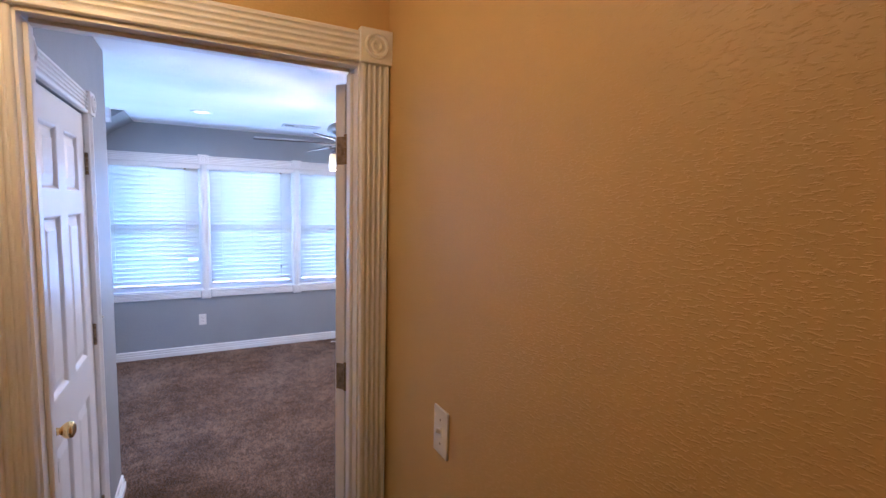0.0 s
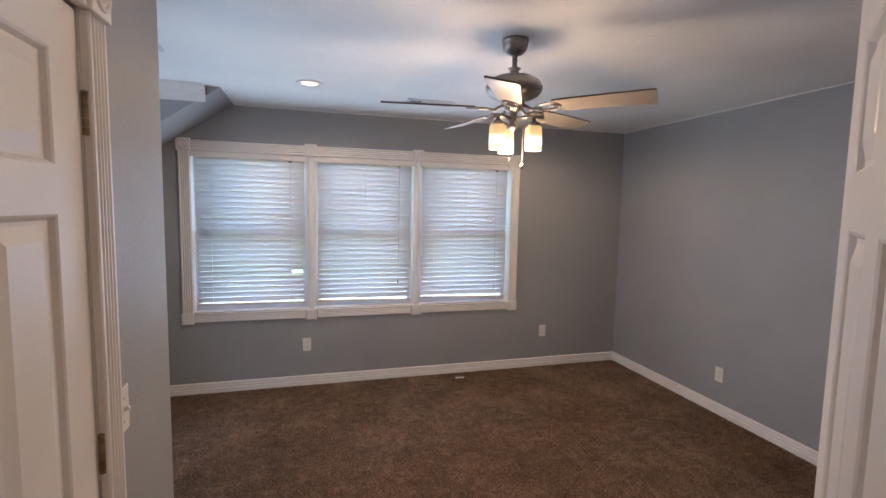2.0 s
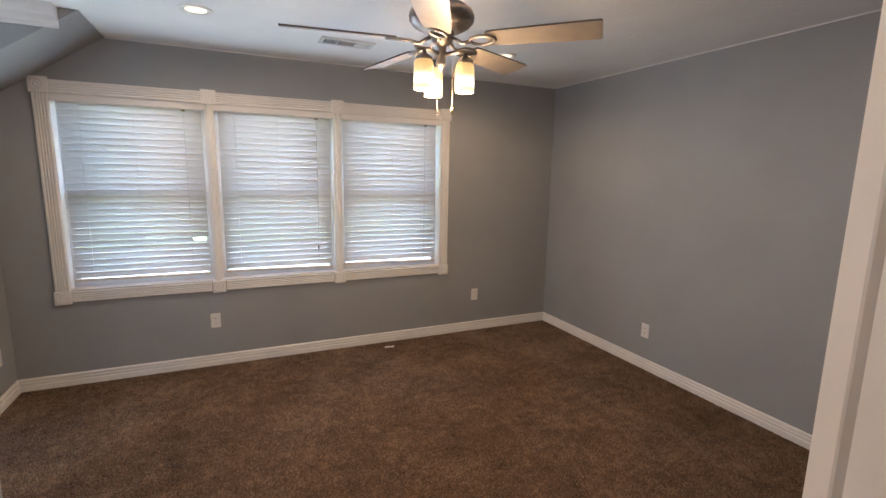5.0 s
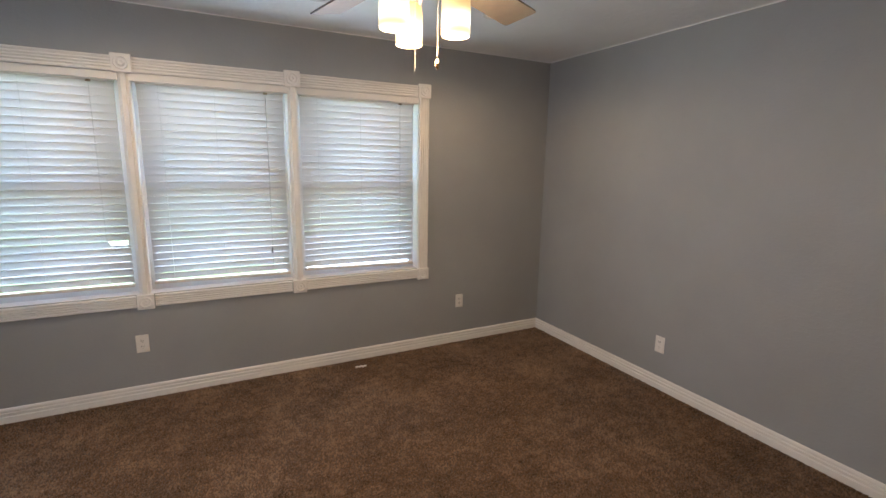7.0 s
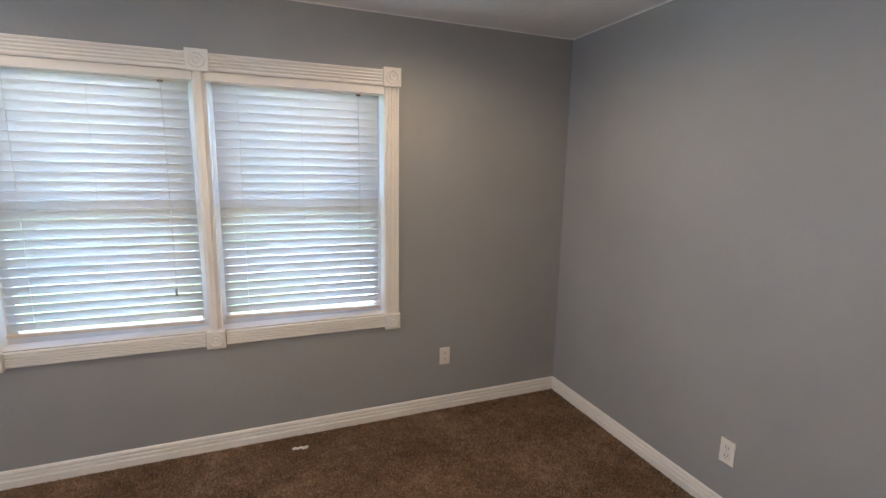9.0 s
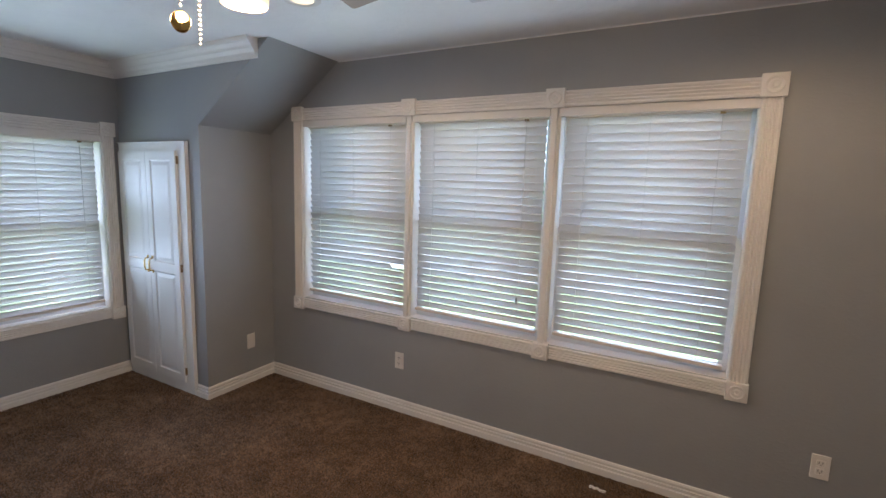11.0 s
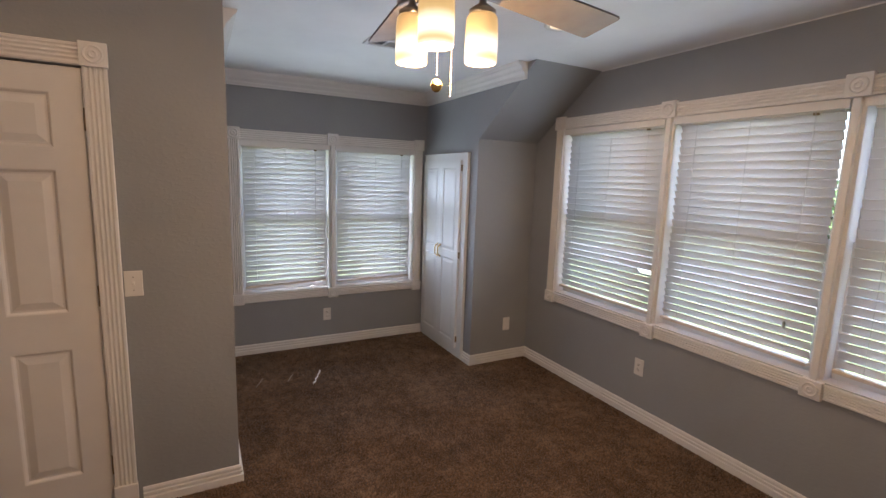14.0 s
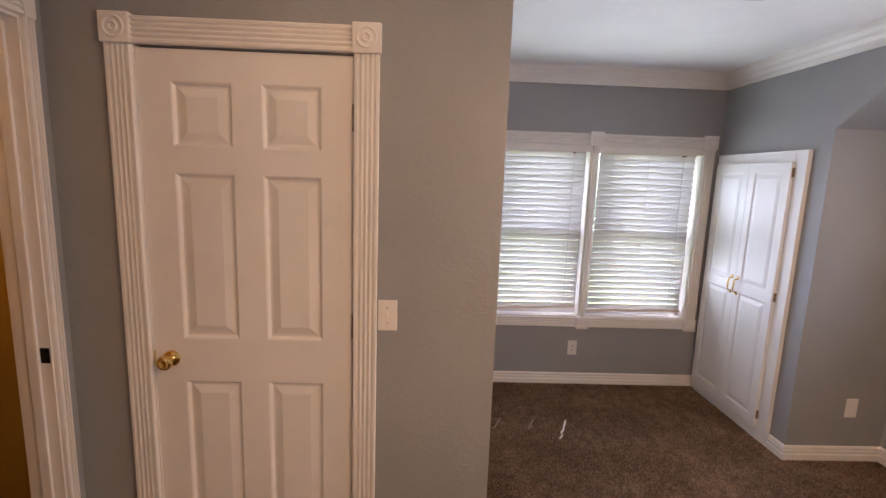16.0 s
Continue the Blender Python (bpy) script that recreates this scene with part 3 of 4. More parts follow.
def build_blind(m, a, b, z0, z1, label, rng, notch_at=None, droop=0.0, cord=True, tilt=TILT_DEG):
    blind = thing("window_blind", m @ pose(a, 0.052, z0), label, "window blind", "white window blinds")
    L, H = b - a, z1 - z0
    part("headrail", bm_box(0.004, L - 0.004, -0.026, 0.026, H - 0.045, H - 0.002, 0.003), M_PLATE, blind, "white headrail")
    top = H - 0.060
    count = int((top - 0.050) / PITCH) + 1
    base = part("slat", slat_mesh(L - 0.012), M_SLAT, blind, "white slat, tilted shut", True)
    last = 0
    for k in range(count):
        z = top - k * PITCH
        low = max(0.0, 1 - z / 0.25)
        place = pose(0.006, 0, z + droop * 0.5 * low * low, -(tilt + rng.uniform(-0.9, 0.9)), droop * low * low * 0.6 / max(L, 0.1) * 57, rng.uniform(-0.05, 0.05))
        if k == 0:
            base.matrix_local = place
        elif notch_at is not None and abs(z - notch_at) < PITCH / 2:
            ob = part("slat", slat_mesh(L - 0.012, 0.115), M_SLAT, blind, "white slat with a broken corner", True)
            ob.matrix_local = place
        else:
            share("slat", base, blind, place)
        last = z
    rail = part("bottom_rail", bm_box(0.004, L - 0.004, -0.025, 0.025, -0.009, 0.009, 0.004), M_RAIL, blind, "cream bottom rail")
    rail.matrix_local = pose(0, 0.0, max(0.022, last - 0.036), -6, droop / L * 57, 0)
    n = 3
    for k in range(n):
        x = L * (0.14 + 0.72 * k / (n - 1))
        for y in (-0.0235, 0.0235):
            part("ladder_cord", bm_tube([(x, y, 0.03), (x, y, H - 0.045)], 0.0011, 5), M_CORD, blind)
    if cord:
        x = L * 0.86
        end = H * 0.18
        pull = part("pull_cord", bm_tube([(x, -0.033, H - 0.03), (x + 0.002, -0.036, H * 0.6), (x - 0.003, -0.035, end)], 0.0013, 6), M_CORD, blind)
        part("tassel", bm_lathe([(0.002, 0.0), (0.006, -0.004), (0.0075, -0.034), (0.005, -0.038)], 12, None, pose(x - 0.003, -0.035, end)), M_TASSEL, pull, "grey cord tassel")
    part("cord_lock", bm_box(L * 0.86 - 0.012, L * 0.86 + 0.012, -0.032, -0.02, H - 0.052, H - 0.042), M_OLDBRASS, blind, "small brown cord lock")
    return blind


rng = random.Random(7)
north_m = pose(0, NORTH, 0)
window_1, bays = build_window("window_1", north_m, N_X0, N_X1, N_Z0, N_Z1, (-0.030, 0.926), "triple window in white fluted casing with corner rosettes")
for i, (a, b) in enumerate(bays):
    build_blind(north_m, a + 0.019, b - 0.019, N_Z0 + 0.006, N_Z1 - 0.006, "white faux-wood blind, slats tilted, one slat broken" if i == 0 else "white faux-wood blind lowered over the window, slats tilted", rng, 0.330 if i == 0 else None, (0.006, 0.014, 0.020)[i], i == 1)
west_m = pose(WEST, 0, 0, 0, 0, 90)
window_2, bays = build_window("window_2", west_m, W_Y0, W_Y1, W_Z0, W_Z1, (3.975,), "double window in white fluted casing in the dormer")
for i, (a, b) in enumerate(bays):
    build_blind(west_m, a + 0.019, b - 0.019, W_Z0 + 0.006, W_Z1 - 0.006, "white faux-wood blind in the dormer, slats nearly shut", rng, None, (-0.026, -0.010)[i], False, 62)


# ---- built-in cupboard ----
cup = thing("built_in_cupboard", pose(0, DORMER_N, 0), "white glossy built-in cupboard with two panelled doors", "cupboard")
CX0, CX1, CZ = -2.306, -1.464, 1.845
out = bm_box(CX0, CX0 + 0.030, -0.020, -0.0005, 0, CZ, 0.002)
bm_box(CX1 - 0.098, CX1, -0.020, -0.0005, 0, CZ, 0.002, out)
bm_box(CX0 + 0.030, CX1 - 0.098, -0.020, -0.0005, CZ - 0.07, CZ, 0.002, out)
bm_box(CX0 + 0.030, CX1 - 0.098, -0.020, -0.0005, 0, 0.095, 0.002, out)
part("face_frame", out, M_CAB, cup, "white face frame")
out = bm_box(CX1 - 0.001, CX1 + 0.006, -0.028, -0.0005, 0.088, CZ + 0.006, 0.002)
bm_box(CX0, CX1, -0.028, -0.0005, CZ - 0.001, CZ + 0.006, 0.002, out)
part("edge_trim", out, M_CAB, cup)
# No hollow here: the shade between the doors is a dark-coloured sheet.
part("inside", bm_box(CX0 + 0.029, CX1 - 0.097, -0.004, -0.001, 0.094, CZ - 0.069), M_GAP_SHADE, cup, "dark sheet painted as the shade between the doors")
CW = (CX1 - 0.092 - (CX0 + 0.024) - 0.003) / 2
CAB_RINGS = [(0, 0), (0.004, 0.004), (0.010, 0.0065), (0.016, 0.0065), (0.040, 0.001)]
for i in range(2):
    x = CX0 + 0.024 + i * (CW + 0.003)
    d = part("door", panel_door(CW, 1.697, [0.055, CW - 0.055], [0.060, 0.815, 0.885, 1.635], {(1, 1), (1, 3)}, 0.019, CAB_RINGS, False), M_CAB, cup, "white raised-panel cupboard door", m=pose(x, -0.040, 0.086))
    hx = CW - 0.028 if i == 0 else 0.028
    out = bm_tube([(hx, 0.0, 0.812), (hx, -0.020, 0.816), (hx, -0.027, 0.835), (hx, -0.028, 0.860), (hx, -0.027, 0.885), (hx, -0.020, 0.904), (hx, 0.0, 0.908)], 0.0058, 10)
    for hz in (0.806, 0.914):
        bm_lathe([(0.013, 0), (0.013, 0.002), (0.007, 0.005)], 14, out, pose(hx, 0, hz, 90))
    part("handle", out, M_BRASS, d, "polished brass bow handle", True)
for z in (0.17, 0.95, 1.72):
    part("hinge", bm_box(CX1 - 0.091, CX1 - 0.083, -0.034, -0.020, z - 0.028, z + 0.028, 0.002), M_OLDBRASS, cup, "small brass hinge")


# ---- outlets and switches ----
def plate(name, m, label, category, kind):
    t = thing(name, m, label, category, "white wall plates")
    part("cover_plate", bm_box(-0.036, 0.036, -0.006, -0.0003, -0.059, 0.059, 0.003), M_PLATE, t)
    if kind == "outlet":
        for z in (-0.0195, 0.0195):
            f = part("receptacle", bm_box(-0.0165, 0.0165, -0.0085, -0.005, z - 0.0145, z + 0.0145, 0.004), M_PLATE, t)
            # The slots are not cut: dark pieces paint their shade.
            out = bm_box(-0.0080, -0.0052, -0.0089, -0.0083, z - 0.002, z + 0.008)
            bm_box(0.0052, 0.0080, -0.0089, -0.0083, z - 0.002, z + 0.007, bm=out)
            bm_lathe([(0.0024, 0.0083), (0.0024, 0.0089)], 10, out, pose(0, 0, z - 0.008) @ Matrix.Rotation(radians(90), 4, "X"))
            part("slots", out, M_HOLE_SHADE, f)
    elif kind == "switch":
        part("toggle_frame", bm_box(-0.006, 0.006, -0.0075, -0.005, -0.013, 0.013, 0.001), M_PLATE, t)
        out = bm_box(-0.004, 0.004, -0.021, -0.005, -0.004, 0.006, 0.0015)
        bmesh.ops.rotate(out, cent=(0, -0.006, 0), matrix=Matrix.Rotation(radians(-24), 3, "X"), verts=out.verts)
        part("toggle", out, M_PLATE, t)
        for z in (-0.030, 0.030):
            part("screw", bm_lathe([(0.003, 0.0058), (0.003, 0.0068), (0.001, 0.0072)], 10, None, pose(0, 0, z) @ Matrix.Rotation(radians(90), 4, "X")), M_NICKEL, t)
    return t


outlet_text = "white duplex outlet plate on the grey wall"
plate("wall_outlet", pose(-0.073, NORTH, 0.375), outlet_text, "outlet", "outlet")
plate("wall_outlet", pose(2.272, NORTH, 0.372), outlet_text, "outlet", "outlet")
plate("wall_outlet", pose(EAST, 4.165, 0.325, 0, 0, -90), outlet_text, "outlet", "outlet")
plate("wall_outlet", pose(WEST, 3.917, 0.302, 0, 0, 90), outlet_text, "outlet", "outlet")
plate("blank_plate", pose(KNEE, 5.300, 0.338, 0, 0, 90), "blank white cover plate on the knee wall", "cover plate", "blank")
plate("light_switch", pose(CLOSET, 2.594, 1.104, 0, 0, 90), "white toggle switch beside the closet door", "light switch", "switch")
plate("light_switch", pose(HALL_E, 0.903, 1.119, 0, 0, -90), "white toggle switch on the tan hall wall", "light switch", "switch")


# ---- ceiling fittings ----
def downlight(x, y, energy, cone=130):
    t = thing("recessed_downlight", pose(x, y, CEIL), "lit white recessed ceiling downlight", "downlight", "recessed downlights")
    out = bm_lathe([(0.088, -0.0005), (0.088, -0.003), (0.084, -0.006), (0.066, -0.007), (0.060, -0.004), (0.058, -0.001)], 32)
    part("trim_ring", out, M_PLATE, t, "white trim ring", True)
    part("lens", bm_lathe([(0.056, -0.0012), (0.056, -0.003), (0.050, -0.0055), (0.02, -0.0065)], 28), M_BULB, t, "glowing warm lens", True)
    lamp("downlight_lamp", "SPOT", look((x, y, CEIL - 0.012), (x, y, 0)), energy, WARM, radius=0.045, spot=cone)
    return t


DOWN = 3.5
for x, y, e, cone in ((-0.035, 4.60, DOWN, 168), (1.985, 4.65, DOWN, 168), (0.02, 2.28, DOWN * 0.12, 166), (1.99, 2.28, DOWN * 0.18, 160)):
    downlight(x, y, e, cone)


def ceiling_vent(x, y, rz, length=0.36, width=0.16):
    t = thing("ceiling_vent", pose(x, y, CEIL, 0, 0, rz), "white stamped metal ceiling air register", "air vent", "ceiling vents")
    h, w = length / 2, width / 2
    # No duct is cut; a dark sheet paints the shade behind the louvres.
    part("backing", bm_box(-h + 0.012, h - 0.012, -w + 0.012, w - 0.012, -0.002, -0.0005), M_HOLE_SHADE, t, "dark sheet painted as the shaded duct opening")
    out = bmesh.new()
    for a in ((-h, h, -w, -w + 0.024), (-h, h, w - 0.024, w), (-h, -h + 0.024, -w + 0.024, w - 0.024), (h - 0.024, h, -w + 0.024, w - 0.024), (-h / 3 - 0.006, -h / 3 + 0.006, -w + 0.024, w - 0.024), (h / 3 - 0.006, h / 3 + 0.006, -w + 0.024, w - 0.024)):
        bm_box(*a, -0.010, -0.0005, 0.001, out)
    part("frame", out, M_VENT, t)
    first = None
    third = (2 * h - 0.048) / 3
    for g in range(3):
        cx = (g - 1) * third
        for k in range(9):
            if g == 1:
                m = pose(cx, -w + 0.032 + k * (2 * w - 0.064) / 8, -0.007, 38)
            else:
                m = pose(cx - third / 2 + 0.014 + k * (third - 0.028) / 8, 0, -0.007, 0, (40 if g else -40), 0) @ pose(0, 0, 0, 0, 0, 90)
            if first is None:
                first = part("slat", bm_box(-third / 2 + 0.006, third / 2 - 0.006, -0.005, 0.005, -0.0006, 0.0006), M_VENT, t)
                first.matrix_local = m
            else:
                share("slat", first, t, m)


ceiling_vent(0.86, 4.86, 0)
ceiling_vent(-0.86, 3.99, 90)

# ---- ceiling fan ----
FX, FY = 0.921, 3.415
fan = thing("ceiling_fan", pose(FX, FY, CEIL), "brushed nickel five-blade ceiling fan with three lit shades", "ceiling fan")
part("canopy", bm_lathe([(0.062, -0.0005), (0.064, -0.012), (0.062, -0.016), (0.060, -0.020), (0.061, -0.030), (0.054, -0.052), (0.040, -0.066), (0.022, -0.074), (0.016, -0.078)], 32), M_NICKEL, fan, "brushed nickel canopy", True)
part("downrod", bm_lathe([(0.0125, -0.07), (0.0125, -0.15)], 20), M_NICKEL, fan, "", True)
part("yoke_cover", bm_lathe([(0.013, -0.132), (0.030, -0.134), (0.030, -0.138), (0.020, -0.141), (0.022, -0.155), (0.034, -0.172), (0.05, -0.18)], 24), M_NICKEL, fan, "", True)
part("motor_housing", bm_lathe([(0.03, -0.165), (0.055, -0.170), (0.096, -0.180), (0.126, -0.199), (0.137, -0.222), (0.134, -0.243), (0.118, -0.263), (0.092, -0.277), (0.070, -0.283), (0.05, -0.285)], 40), M_NICKEL, fan, "rounded brushed nickel motor housing", True)
part("switch_housing", bm_lathe([(0.050, -0.280), (0.056, -0.292), (0.050, -0.312), (0.044, -0.330), (0.030, -0.336), (0.021, -0.340), (0.021, -0.405), (0.024, -0.408), (0.020, -0.420), (0.008, -0.428), (0.004, -0.440), (0.002, -0.442)], 28), M_NICKEL, fan, "brushed nickel light stem", True)


def blade_mesh():
    """A paddle blade from r 0.20 to 0.64, its length along x."""
    out = bmesh.new()
    prof = [(0.196, 0.042), (0.206, 0.052), (0.27, 0.057), (0.45, 0.063), (0.600, 0.067), (0.634, 0.066), (0.640, 0.060)]
    for dz in (0.0035, -0.0035):
        vs = [out.verts.new((x, w, dz)) for x, w in prof] + [out.verts.new((x, -w, dz)) for x, w in reversed(prof)]
        out.faces.new(vs)
    vs = list(out.verts)
    n = len(vs) // 2
    for i in range(n):
        out.faces.new((vs[i], vs[(i + 1) % n], vs[n + (i + 1) % n], vs[n + i]))
    bmesh.ops.recalc_face_normals(out, faces=out.faces)
    return out


def bracket_mesh():
    """Arm from the hub that ends in an oval ring under the blade."""
    out = bm_tube([(0.050, 0, 0.012), (0.072, 0, 0.000), (0.092, 0, -0.014), (0.112, 0, -0.012), (0.128, 0, -0.008)], 0.0080, 8)
    ring = [(0.178 + 0.052 * math.cos(a), 0.034 * math.sin(a), -0.007) for a in (2 * math.pi * k / 22 for k in range(23))]
    bm_tube(ring, 0.0065, 8, out)
    return out


first = None
for k in range(5):
    turn, sag = ((-118, 3.0) if k == 0 else (-116 + 72 * k, 0))
    m = pose(0, 0, -0.322, 0, 0, turn) @ pose(0, 0, 0, 0, sag, 0) @ pose(0, 0, 0, -13, 0, 0)
    if first is None:
        blade = part("blade", blade_mesh(), M_BLADE, fan, "pale fan blade with a dark edge", m=m)
        blade.data.materials.append(M_BLADE_EDGE)
        for p in blade.data.polygons:
            if abs(p.normal.z) < 0.5:
                p.material_index = 1
        first = (blade, part("blade_iron", bracket_mesh(), M_NICKEL, blade, "nickel bracket with oval ring", True))
    else:
        b = share("blade", first[0], fan, m)
        share("blade_iron", first[1], b, Matrix())
SHADES = (84, 204, 324)
first = None
for a in SHADES:
    c, s = math.cos(radians(a)), math.sin(radians(a))
    part("light_arm", bm_tube([(0.015 * c, 0.015 * s, -0.372), (0.08 * c, 0.08 * s, -0.366), (0.150 * c, 0.150 * s, -0.372)], 0.0085, 8), M_NICKEL, fan, "nickel light arm", True)
    m = pose(0.103 * c, 0.103 * s, 0)
    if first is None:
        hold = part("shade_holder", bm_lathe([(0.008, -0.372), (0.010, -0.385), (0.028, -0.398), (0.034, -0.402), (0.034, -0.412), (0.030, -0.414)], 24), M_NICKEL, fan, "nickel shade holder", True, m)
        prof = [(0.026, -0.411), (0.034, -0.413), (0.0385, -0.420), (0.0405, -0.440), (0.0410, -0.520), (0.0395, -0.528), (0.0370, -0.528), (0.0375, -0.518), (0.0370, -0.440), (0.030, -0.421), (0.020, -0.4165)]
        shade = part("shade", bm_lathe(prof, 32), M_SHADE, hold, "lit frosted amber glass shade", True)
        first = (hold, shade)
    else:
        h = share("shade_holder", first[0], fan, m)
        share("shade", first[1], h, Matrix())
    spot_at = (FX + 0.103 * c, FY + 0.103 * s, CEIL - 0.550)
    lamp("fan_lamp", "POINT", pose(*spot_at), 1.1, WARM, radius=0.05)
    lamp("fan_lamp_down", "SPOT", look(spot_at, (spot_at[0], spot_at[1], 0)), 0.32, WARM, radius=0.05, spot=172)


def bead_chain(x, y, z0, z1, end):
    out = bmesh.new()
    n = int((z0 - z1) / 0.0075)
    for k in range(n):
        z = z0 - (z0 - z1) * k / n
        bm_lathe([(0.0006, z + 0.003), (0.0018, z + 0.0012), (0.0018, z - 0.0012), (0.0006, z - 0.003)], 6, out, Matrix.Translation((x, y, 0)))
    ob = part("pull_chain", out, M_NICKEL, fan, "beaded metal pull chain")
    if end:
        part("pull_medallion", bm_lathe([(0.002, -0.004), (0.012, -0.004), (0.0145, -0.002), (0.0145, 0.002), (0.012, 0.004), (0.002, 0.004)], 22, None, pose(x, y, z1 - 0.016, 90, 0, 52) @ Matrix.Diagonal((0.95, 1.08, 1, 1))), M_BRASS, ob, "oval brass chain medallion", True)


bead_chain(0.040, -0.034, -0.33, -0.585, True)
bead_chain(-0.003, 0.026, -0.33, -0.620, False)

# ---- hall lamp, behind the walker ----
hl = thing("hall_ceiling_lamp", pose(-0.33, 0.72, CEIL), "lit warm glass flush hall ceiling lamp", "ceiling lamp")
part("base", bm_lathe([(0.15, -0.0005), (0.15, -0.02), (0.14, -0.025)], 32), M_NICKEL, hl, "", True)
part("bowl", bm_lathe([(0.14, -0.026), (0.135, -0.05), (0.11, -0.08), (0.06, -0.10), (0.01, -0.105)], 32), M_HALLGLOW, hl, "glowing frosted bowl", True)
lamp("hall_lamp", "POINT", pose(-0.33, 0.72, CEIL - 0.16), 0.52, WARMER, radius=0.07)


# ---- a torn scrap, and strips standing in for sun streaks, on the carpet ----
def scrap(x, y, length, width, rz, label, mat=M_SCRAP_STREAK):
    out = bmesh.new()
    n = 7
    rnd = random.Random(int(length * 1000))
    pts = [(length * (k / (n - 1) - 0.5), rnd.uniform(-1, 1) * width * 0.5) for k in range(n)]
    lo = [(a, b - width * (0.3 + 0.2 * rnd.random())) for a, b in pts]
    hi = [(a, b + width * (0.3 + 0.2 * rnd.random())) for a, b in pts]
    bm_prism(lo + hi[::-1], "z", 0.0005, 0.0115, out)
    ob = new("scrap_and_sun_streak", finish("scrap_and_sun_streak", out, mat))
    ob.matrix_world = pose(x, y, 0, 0, 0, rz)
    tagged(ob, label, "scrap", "scraps on the carpet")


scrap(1.331, 5.372, 0.085, 0.014, -8, "torn white scrap lying on the brown carpet")
# Sun streaks through the dormer blinds, laid as pale solid strips.
scrap(-1.610, 3.662, 0.240, 0.012, 156, "thin white strip standing in for a sun streak on the carpet")
scrap(-1.672, 3.232, 0.150, 0.005, 156, "faint thin strip standing in for a sun streak on the carpet", M_FAINT_STREAK)
scrap(-1.668, 3.460, 0.130, 0.005, 156, "faint thin strip standing in for a sun streak on the carpet", M_FAINT_STREAK)

# ---- outside: lawn, drive, trees ----
M_GRASS = plain("lawn_grass", (0.105, 0.138, 0.050), 0.9, vary=0.35, scale=0.8)
M_DRIVE = plain("pale_concrete", (0.27, 0.27, 0.26), 0.85, vary=0.1, scale=0.6)
M_ROAD = plain("grey_street", (0.15, 0.15, 0.148), 0.85, vary=0.15, scale=0.6)
M_LEAF = plain("tree_leaves", (0.09, 0.16, 0.04), 0.7, vary=0.45, scale=3.0)
M_BARK = plain("tree_bark", (0.12, 0.09, 0.065), 0.9, vary=0.3, scale=9, grain=0.5, grain_scale=40)
structure("ground", bm_box(-400, 400, -400, 400, -3.4, -3.0), M_GRASS, "sunlit green lawn around the house", "lawn")
structure("road", bm_box(-200, 200, 24, 31, -2.999, -2.98), M_ROAD, "grey concrete street past the lawn", "road")
structure("pavement", bm_box(3.0, 9.0, 6.5, 24, -2.999, -2.975), M_DRIVE, "pale concrete driveway", "driveway")
structure("outer_wall", wall_with_opening("x", WEST - 0.4, EAST + 0.4, NORTH + W, NORTH + W + 0.02, [], 0.3, -3.0), M_DRIVE, "outer house wall below the window", "wall")


def tree(x, y, h, spread, seed):
    r = random.Random(seed)
    t = thing("tree", pose(x, y, -3.0), "broad green leafy tree on the lawn", "tree", "garden trees")
    pts = [(0, 0, -0.05), (0.06, 0.03, h * 0.2), (-0.05, 0.08, h * 0.45), (0.1, 0, h * 0.8)]
    out = bmesh.new()
    rings = []
    for (px, py, pz), rad in zip(pts, (0.24, 0.17, 0.13, 0.04)):
        rings.append([out.verts.new((px + rad * math.cos(a), py + rad * math.sin(a), pz)) for a in (2 * math.pi * k / 9 for k in range(9))])
    for A, C in zip(rings, rings[1:]):
        for k in range(9):
            out.faces.new((A[k], A[(k + 1) % 9], C[(k + 1) % 9], C[k]))
    ends = []
    for k in range(9):
        a, e = k * 2.4 + r.random(), r.uniform(0.5, 1.0)
        s = Vector((0, 0, h * r.uniform(0.3, 0.6)))
        q = s + Vector((math.cos(a) * spread * e, math.sin(a) * spread * e, h * r.uniform(0.1, 0.35)))
        bm_tube([s, s.lerp(q, 0.5) + Vector((0, 0, 0.15)), q], 0.045, 5, out)
        ends.append((s, q))
    part("trunk", out, M_BARK, t, "brown bark trunk and limbs", True)
    out = bmesh.new()
    for k in range(1500):
        s, q = ends[k % 9]
        c = s.lerp(q, r.uniform(0.35, 1.1)) + Vector((r.gauss(0, 0.30), r.gauss(0, 0.30), r.gauss(0.1, 0.24))) * spread * 0.6
        u = Vector((r.gauss(0, 1), r.gauss(0, 1), r.gauss(0, 1))).normalized()
        v = u.orthogonal().normalized()
        g = r.uniform(0.10, 0.20)
        out.faces.new([out.verts.new(c + p) for p in (u * g, v * g * 0.5, -u * g, -v * g * 0.5)])
    part("crown", out, M_LEAF, t, "crown of loose green leaves")


for args in ((-7.5, 26.0, 6.0, 2.6, 1), (3.0, 44.0, 6.0, 3.4, 2), (13.5, 30.0, 5.5, 2.5, 3), (-22, 12, 6.0, 3.0, 4), (-24.5, -1.0, 6.0, 2.8, 5), (-9, 46, 6, 3.6, 6)):
    tree(*args)

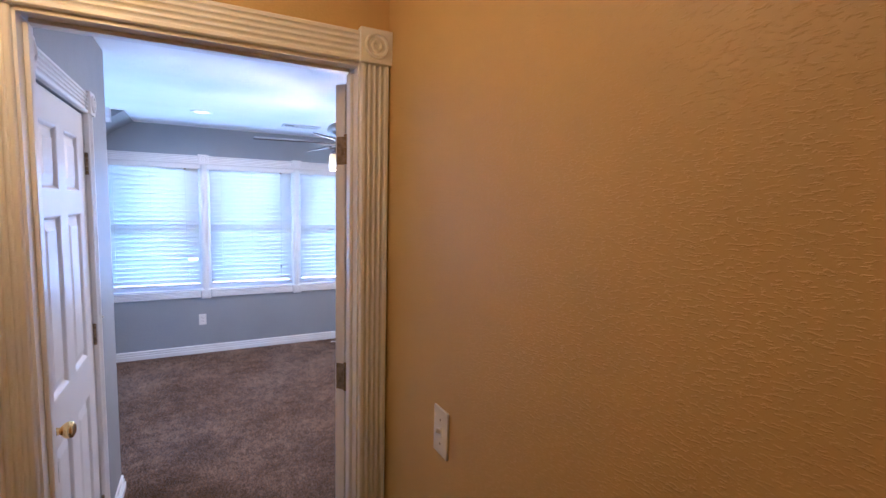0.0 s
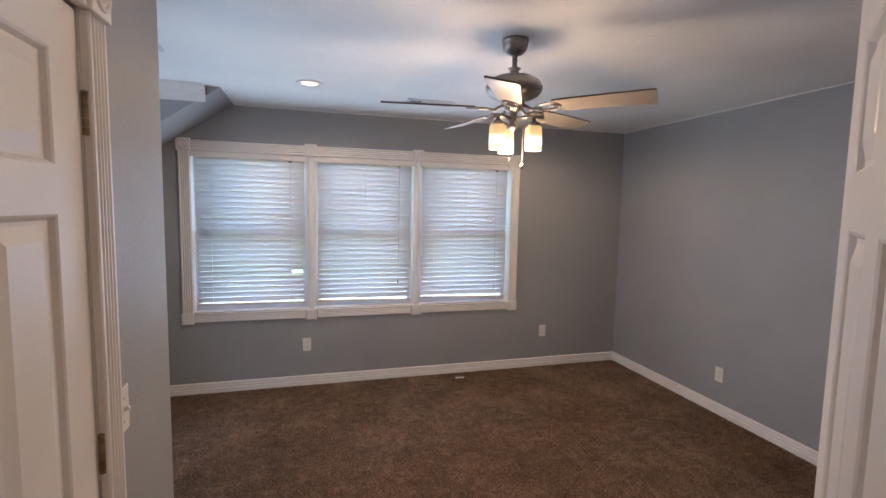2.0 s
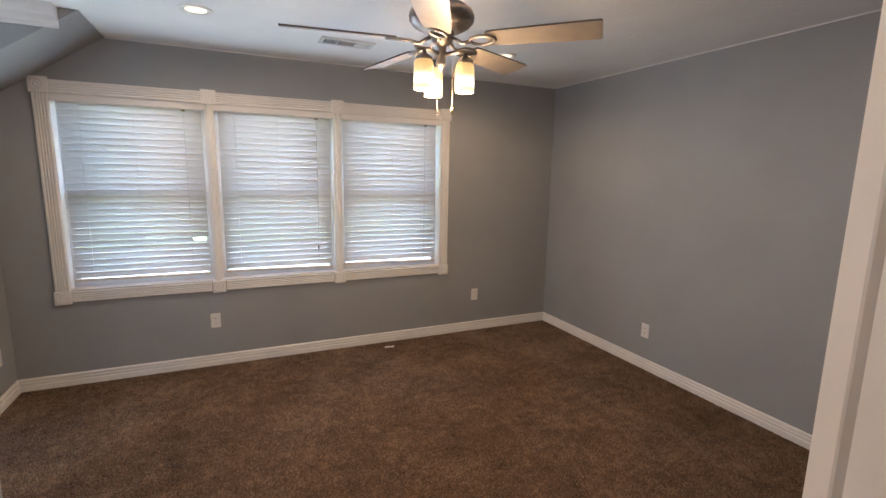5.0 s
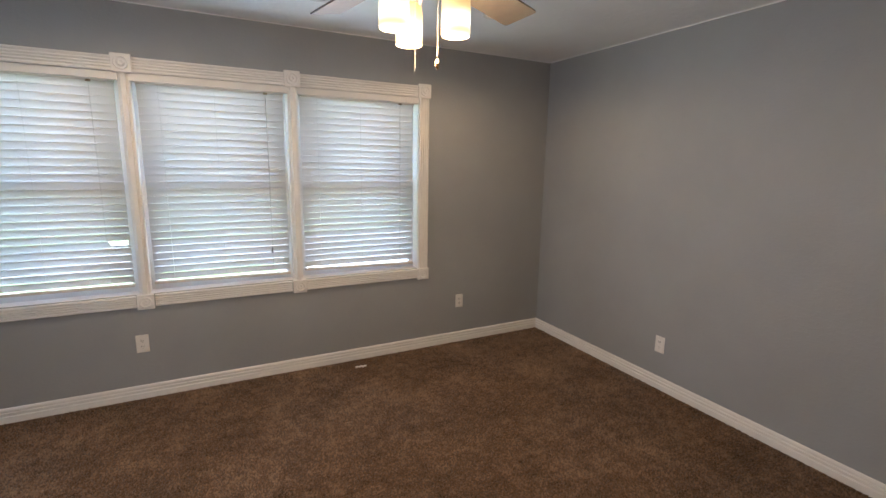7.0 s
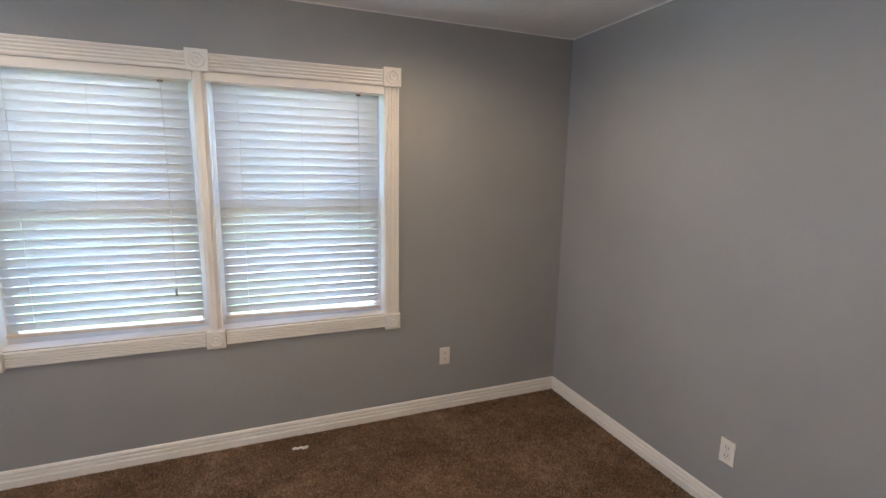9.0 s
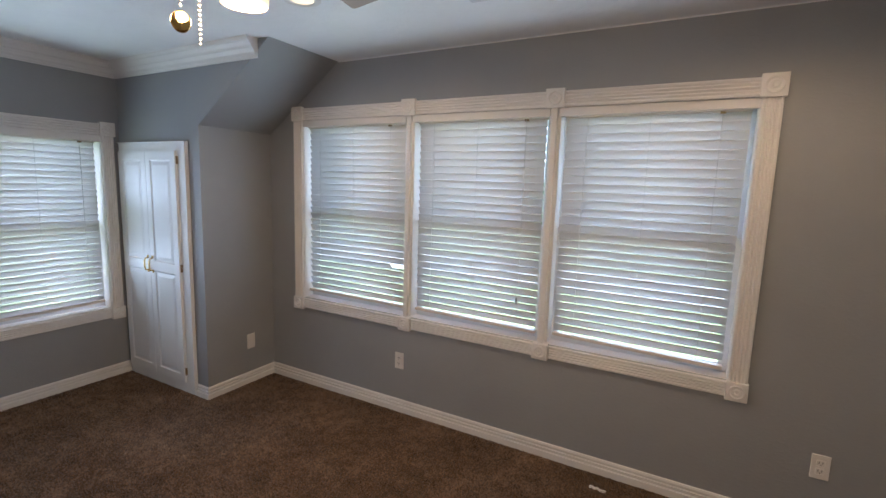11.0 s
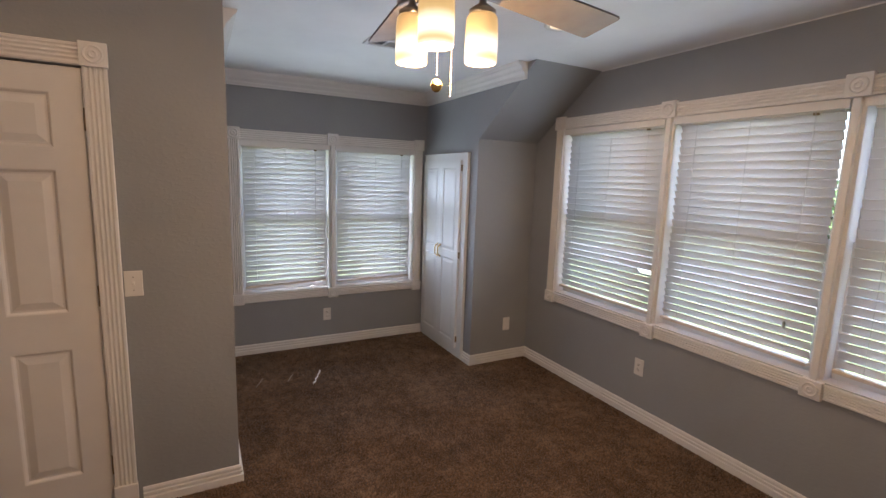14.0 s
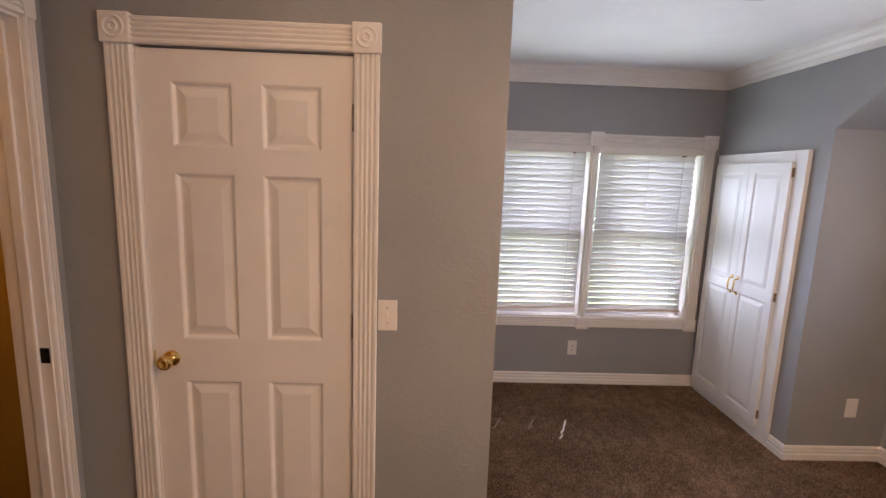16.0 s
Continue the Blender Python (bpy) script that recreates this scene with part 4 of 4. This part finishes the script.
# ---- carpet pile: short leaning tufts over the backing ----
def pile_material():
    m, N, L, B = material("carpet_tufts")
    isl = N.new("ShaderNodeNewGeometry").outputs["Random Per Island"]
    big = noise_node(N, L, 2.6, 5, 0.6, "World")
    mid = noise_node(N, L, 13, 5, 0.65, "World")
    a = N.new("ShaderNodeMath")
    a.operation = "MULTIPLY_ADD"
    L.new(isl, a.inputs[0])
    a.inputs[1].default_value = 0.50
    L.new(mid, a.inputs[2])
    b = N.new("ShaderNodeMath")
    b.operation = "MULTIPLY_ADD"
    L.new(big, b.inputs[0])
    b.inputs[1].default_value = 0.9
    L.new(a.outputs[0], b.inputs[2])
    c = N.new("ShaderNodeMath")
    c.operation = "MULTIPLY"
    c.inputs[1].default_value = 0.405
    L.new(b.outputs[0], c.inputs[0])
    L.new(ramp(N, L, c.outputs[0], [(0.33, PILE[0]), (0.50, PILE[1]), (0.66, PILE[2])]), B.inputs["Base Color"])
    B.inputs["Roughness"].default_value = 0.9
    B.inputs["Specular IOR Level"].default_value = 0.15
    B.inputs["Sheen Weight"].default_value = 0.15
    return m


PILE = ((0.038, 0.021, 0.010), (0.142, 0.086, 0.048), (0.300, 0.198, 0.122))


def carpet_pile(areas, step=0.0085):
    g = np.random.default_rng(5)
    pts = []
    for x0, x1, y0, y1 in areas:
        X, Y = np.meshgrid(np.arange(x0, x1, step), np.arange(y0, y1, step))
        P = np.stack([X.ravel(), Y.ravel()], 1) + g.uniform(-0.45, 0.45, (X.size, 2)) * step
        pts.append(np.clip(P, (x0 + 0.003, y0 + 0.003), (x1 - 0.003, y1 - 0.003)))
    P = np.concatenate(pts)
    n = len(P)
    spin, size = g.uniform(0, 6.283, n), g.uniform(0.0042, 0.0062, n)
    nap = 1.3 * np.sin(P[:, 0] * 3.1 + 1.7 * np.sin(P[:, 1] * 2.3)) + 1.1 * np.sin(P[:, 1] * 4.3 + 1.4 * np.sin(P[:, 0] * 5.1)) + g.normal(0, 0.8, n)
    lean = g.uniform(0.001, 0.0065, n)
    V = np.zeros((n, 4, 3))
    for k in range(3):
        a = spin + 2.0944 * k
        V[:, k, 0], V[:, k, 1], V[:, k, 2] = P[:, 0] + size * np.cos(a), P[:, 1] + size * np.sin(a), 0.0002
    V[:, 3, 0], V[:, 3, 1], V[:, 3, 2] = P[:, 0] + lean * np.cos(nap), P[:, 1] + lean * np.sin(nap), g.uniform(0.005, 0.0095, n)
    base = 4 * np.arange(n)[:, None]
    F = (base[:, :, None] + np.array([[0, 1, 3], [1, 2, 3], [2, 0, 3]])[None]).reshape(-1, 3)
    me = bpy.data.meshes.new("carpet_pile")
    me.vertices.add(4 * n)
    me.vertices.foreach_set("co", V.ravel())
    me.loops.add(F.size)
    me.loops.foreach_set("vertex_index", F.ravel().astype(np.int32))
    me.polygons.add(len(F))
    me.polygons.foreach_set("loop_start", (3 * np.arange(len(F))).astype(np.int32))
    me.update(calc_edges=True)
    me.materials.append(pile_material())
    ob = new("carpet_pile", me)
    return tagged(ob, "short brown carpet tufts with brushed patches", "carpet pile", "", "stuff")


carpet_pile([(CLOSET + 0.005, EAST - 0.017, SOUTH, NORTH - 0.017), (WEST + 0.017, CLOSET + 0.005, DORMER_S + 0.017, DORMER_N - 0.020), (KNEE + 0.017, CLOSET + 0.005, DORMER_N - 0.020, NORTH - 0.017)])
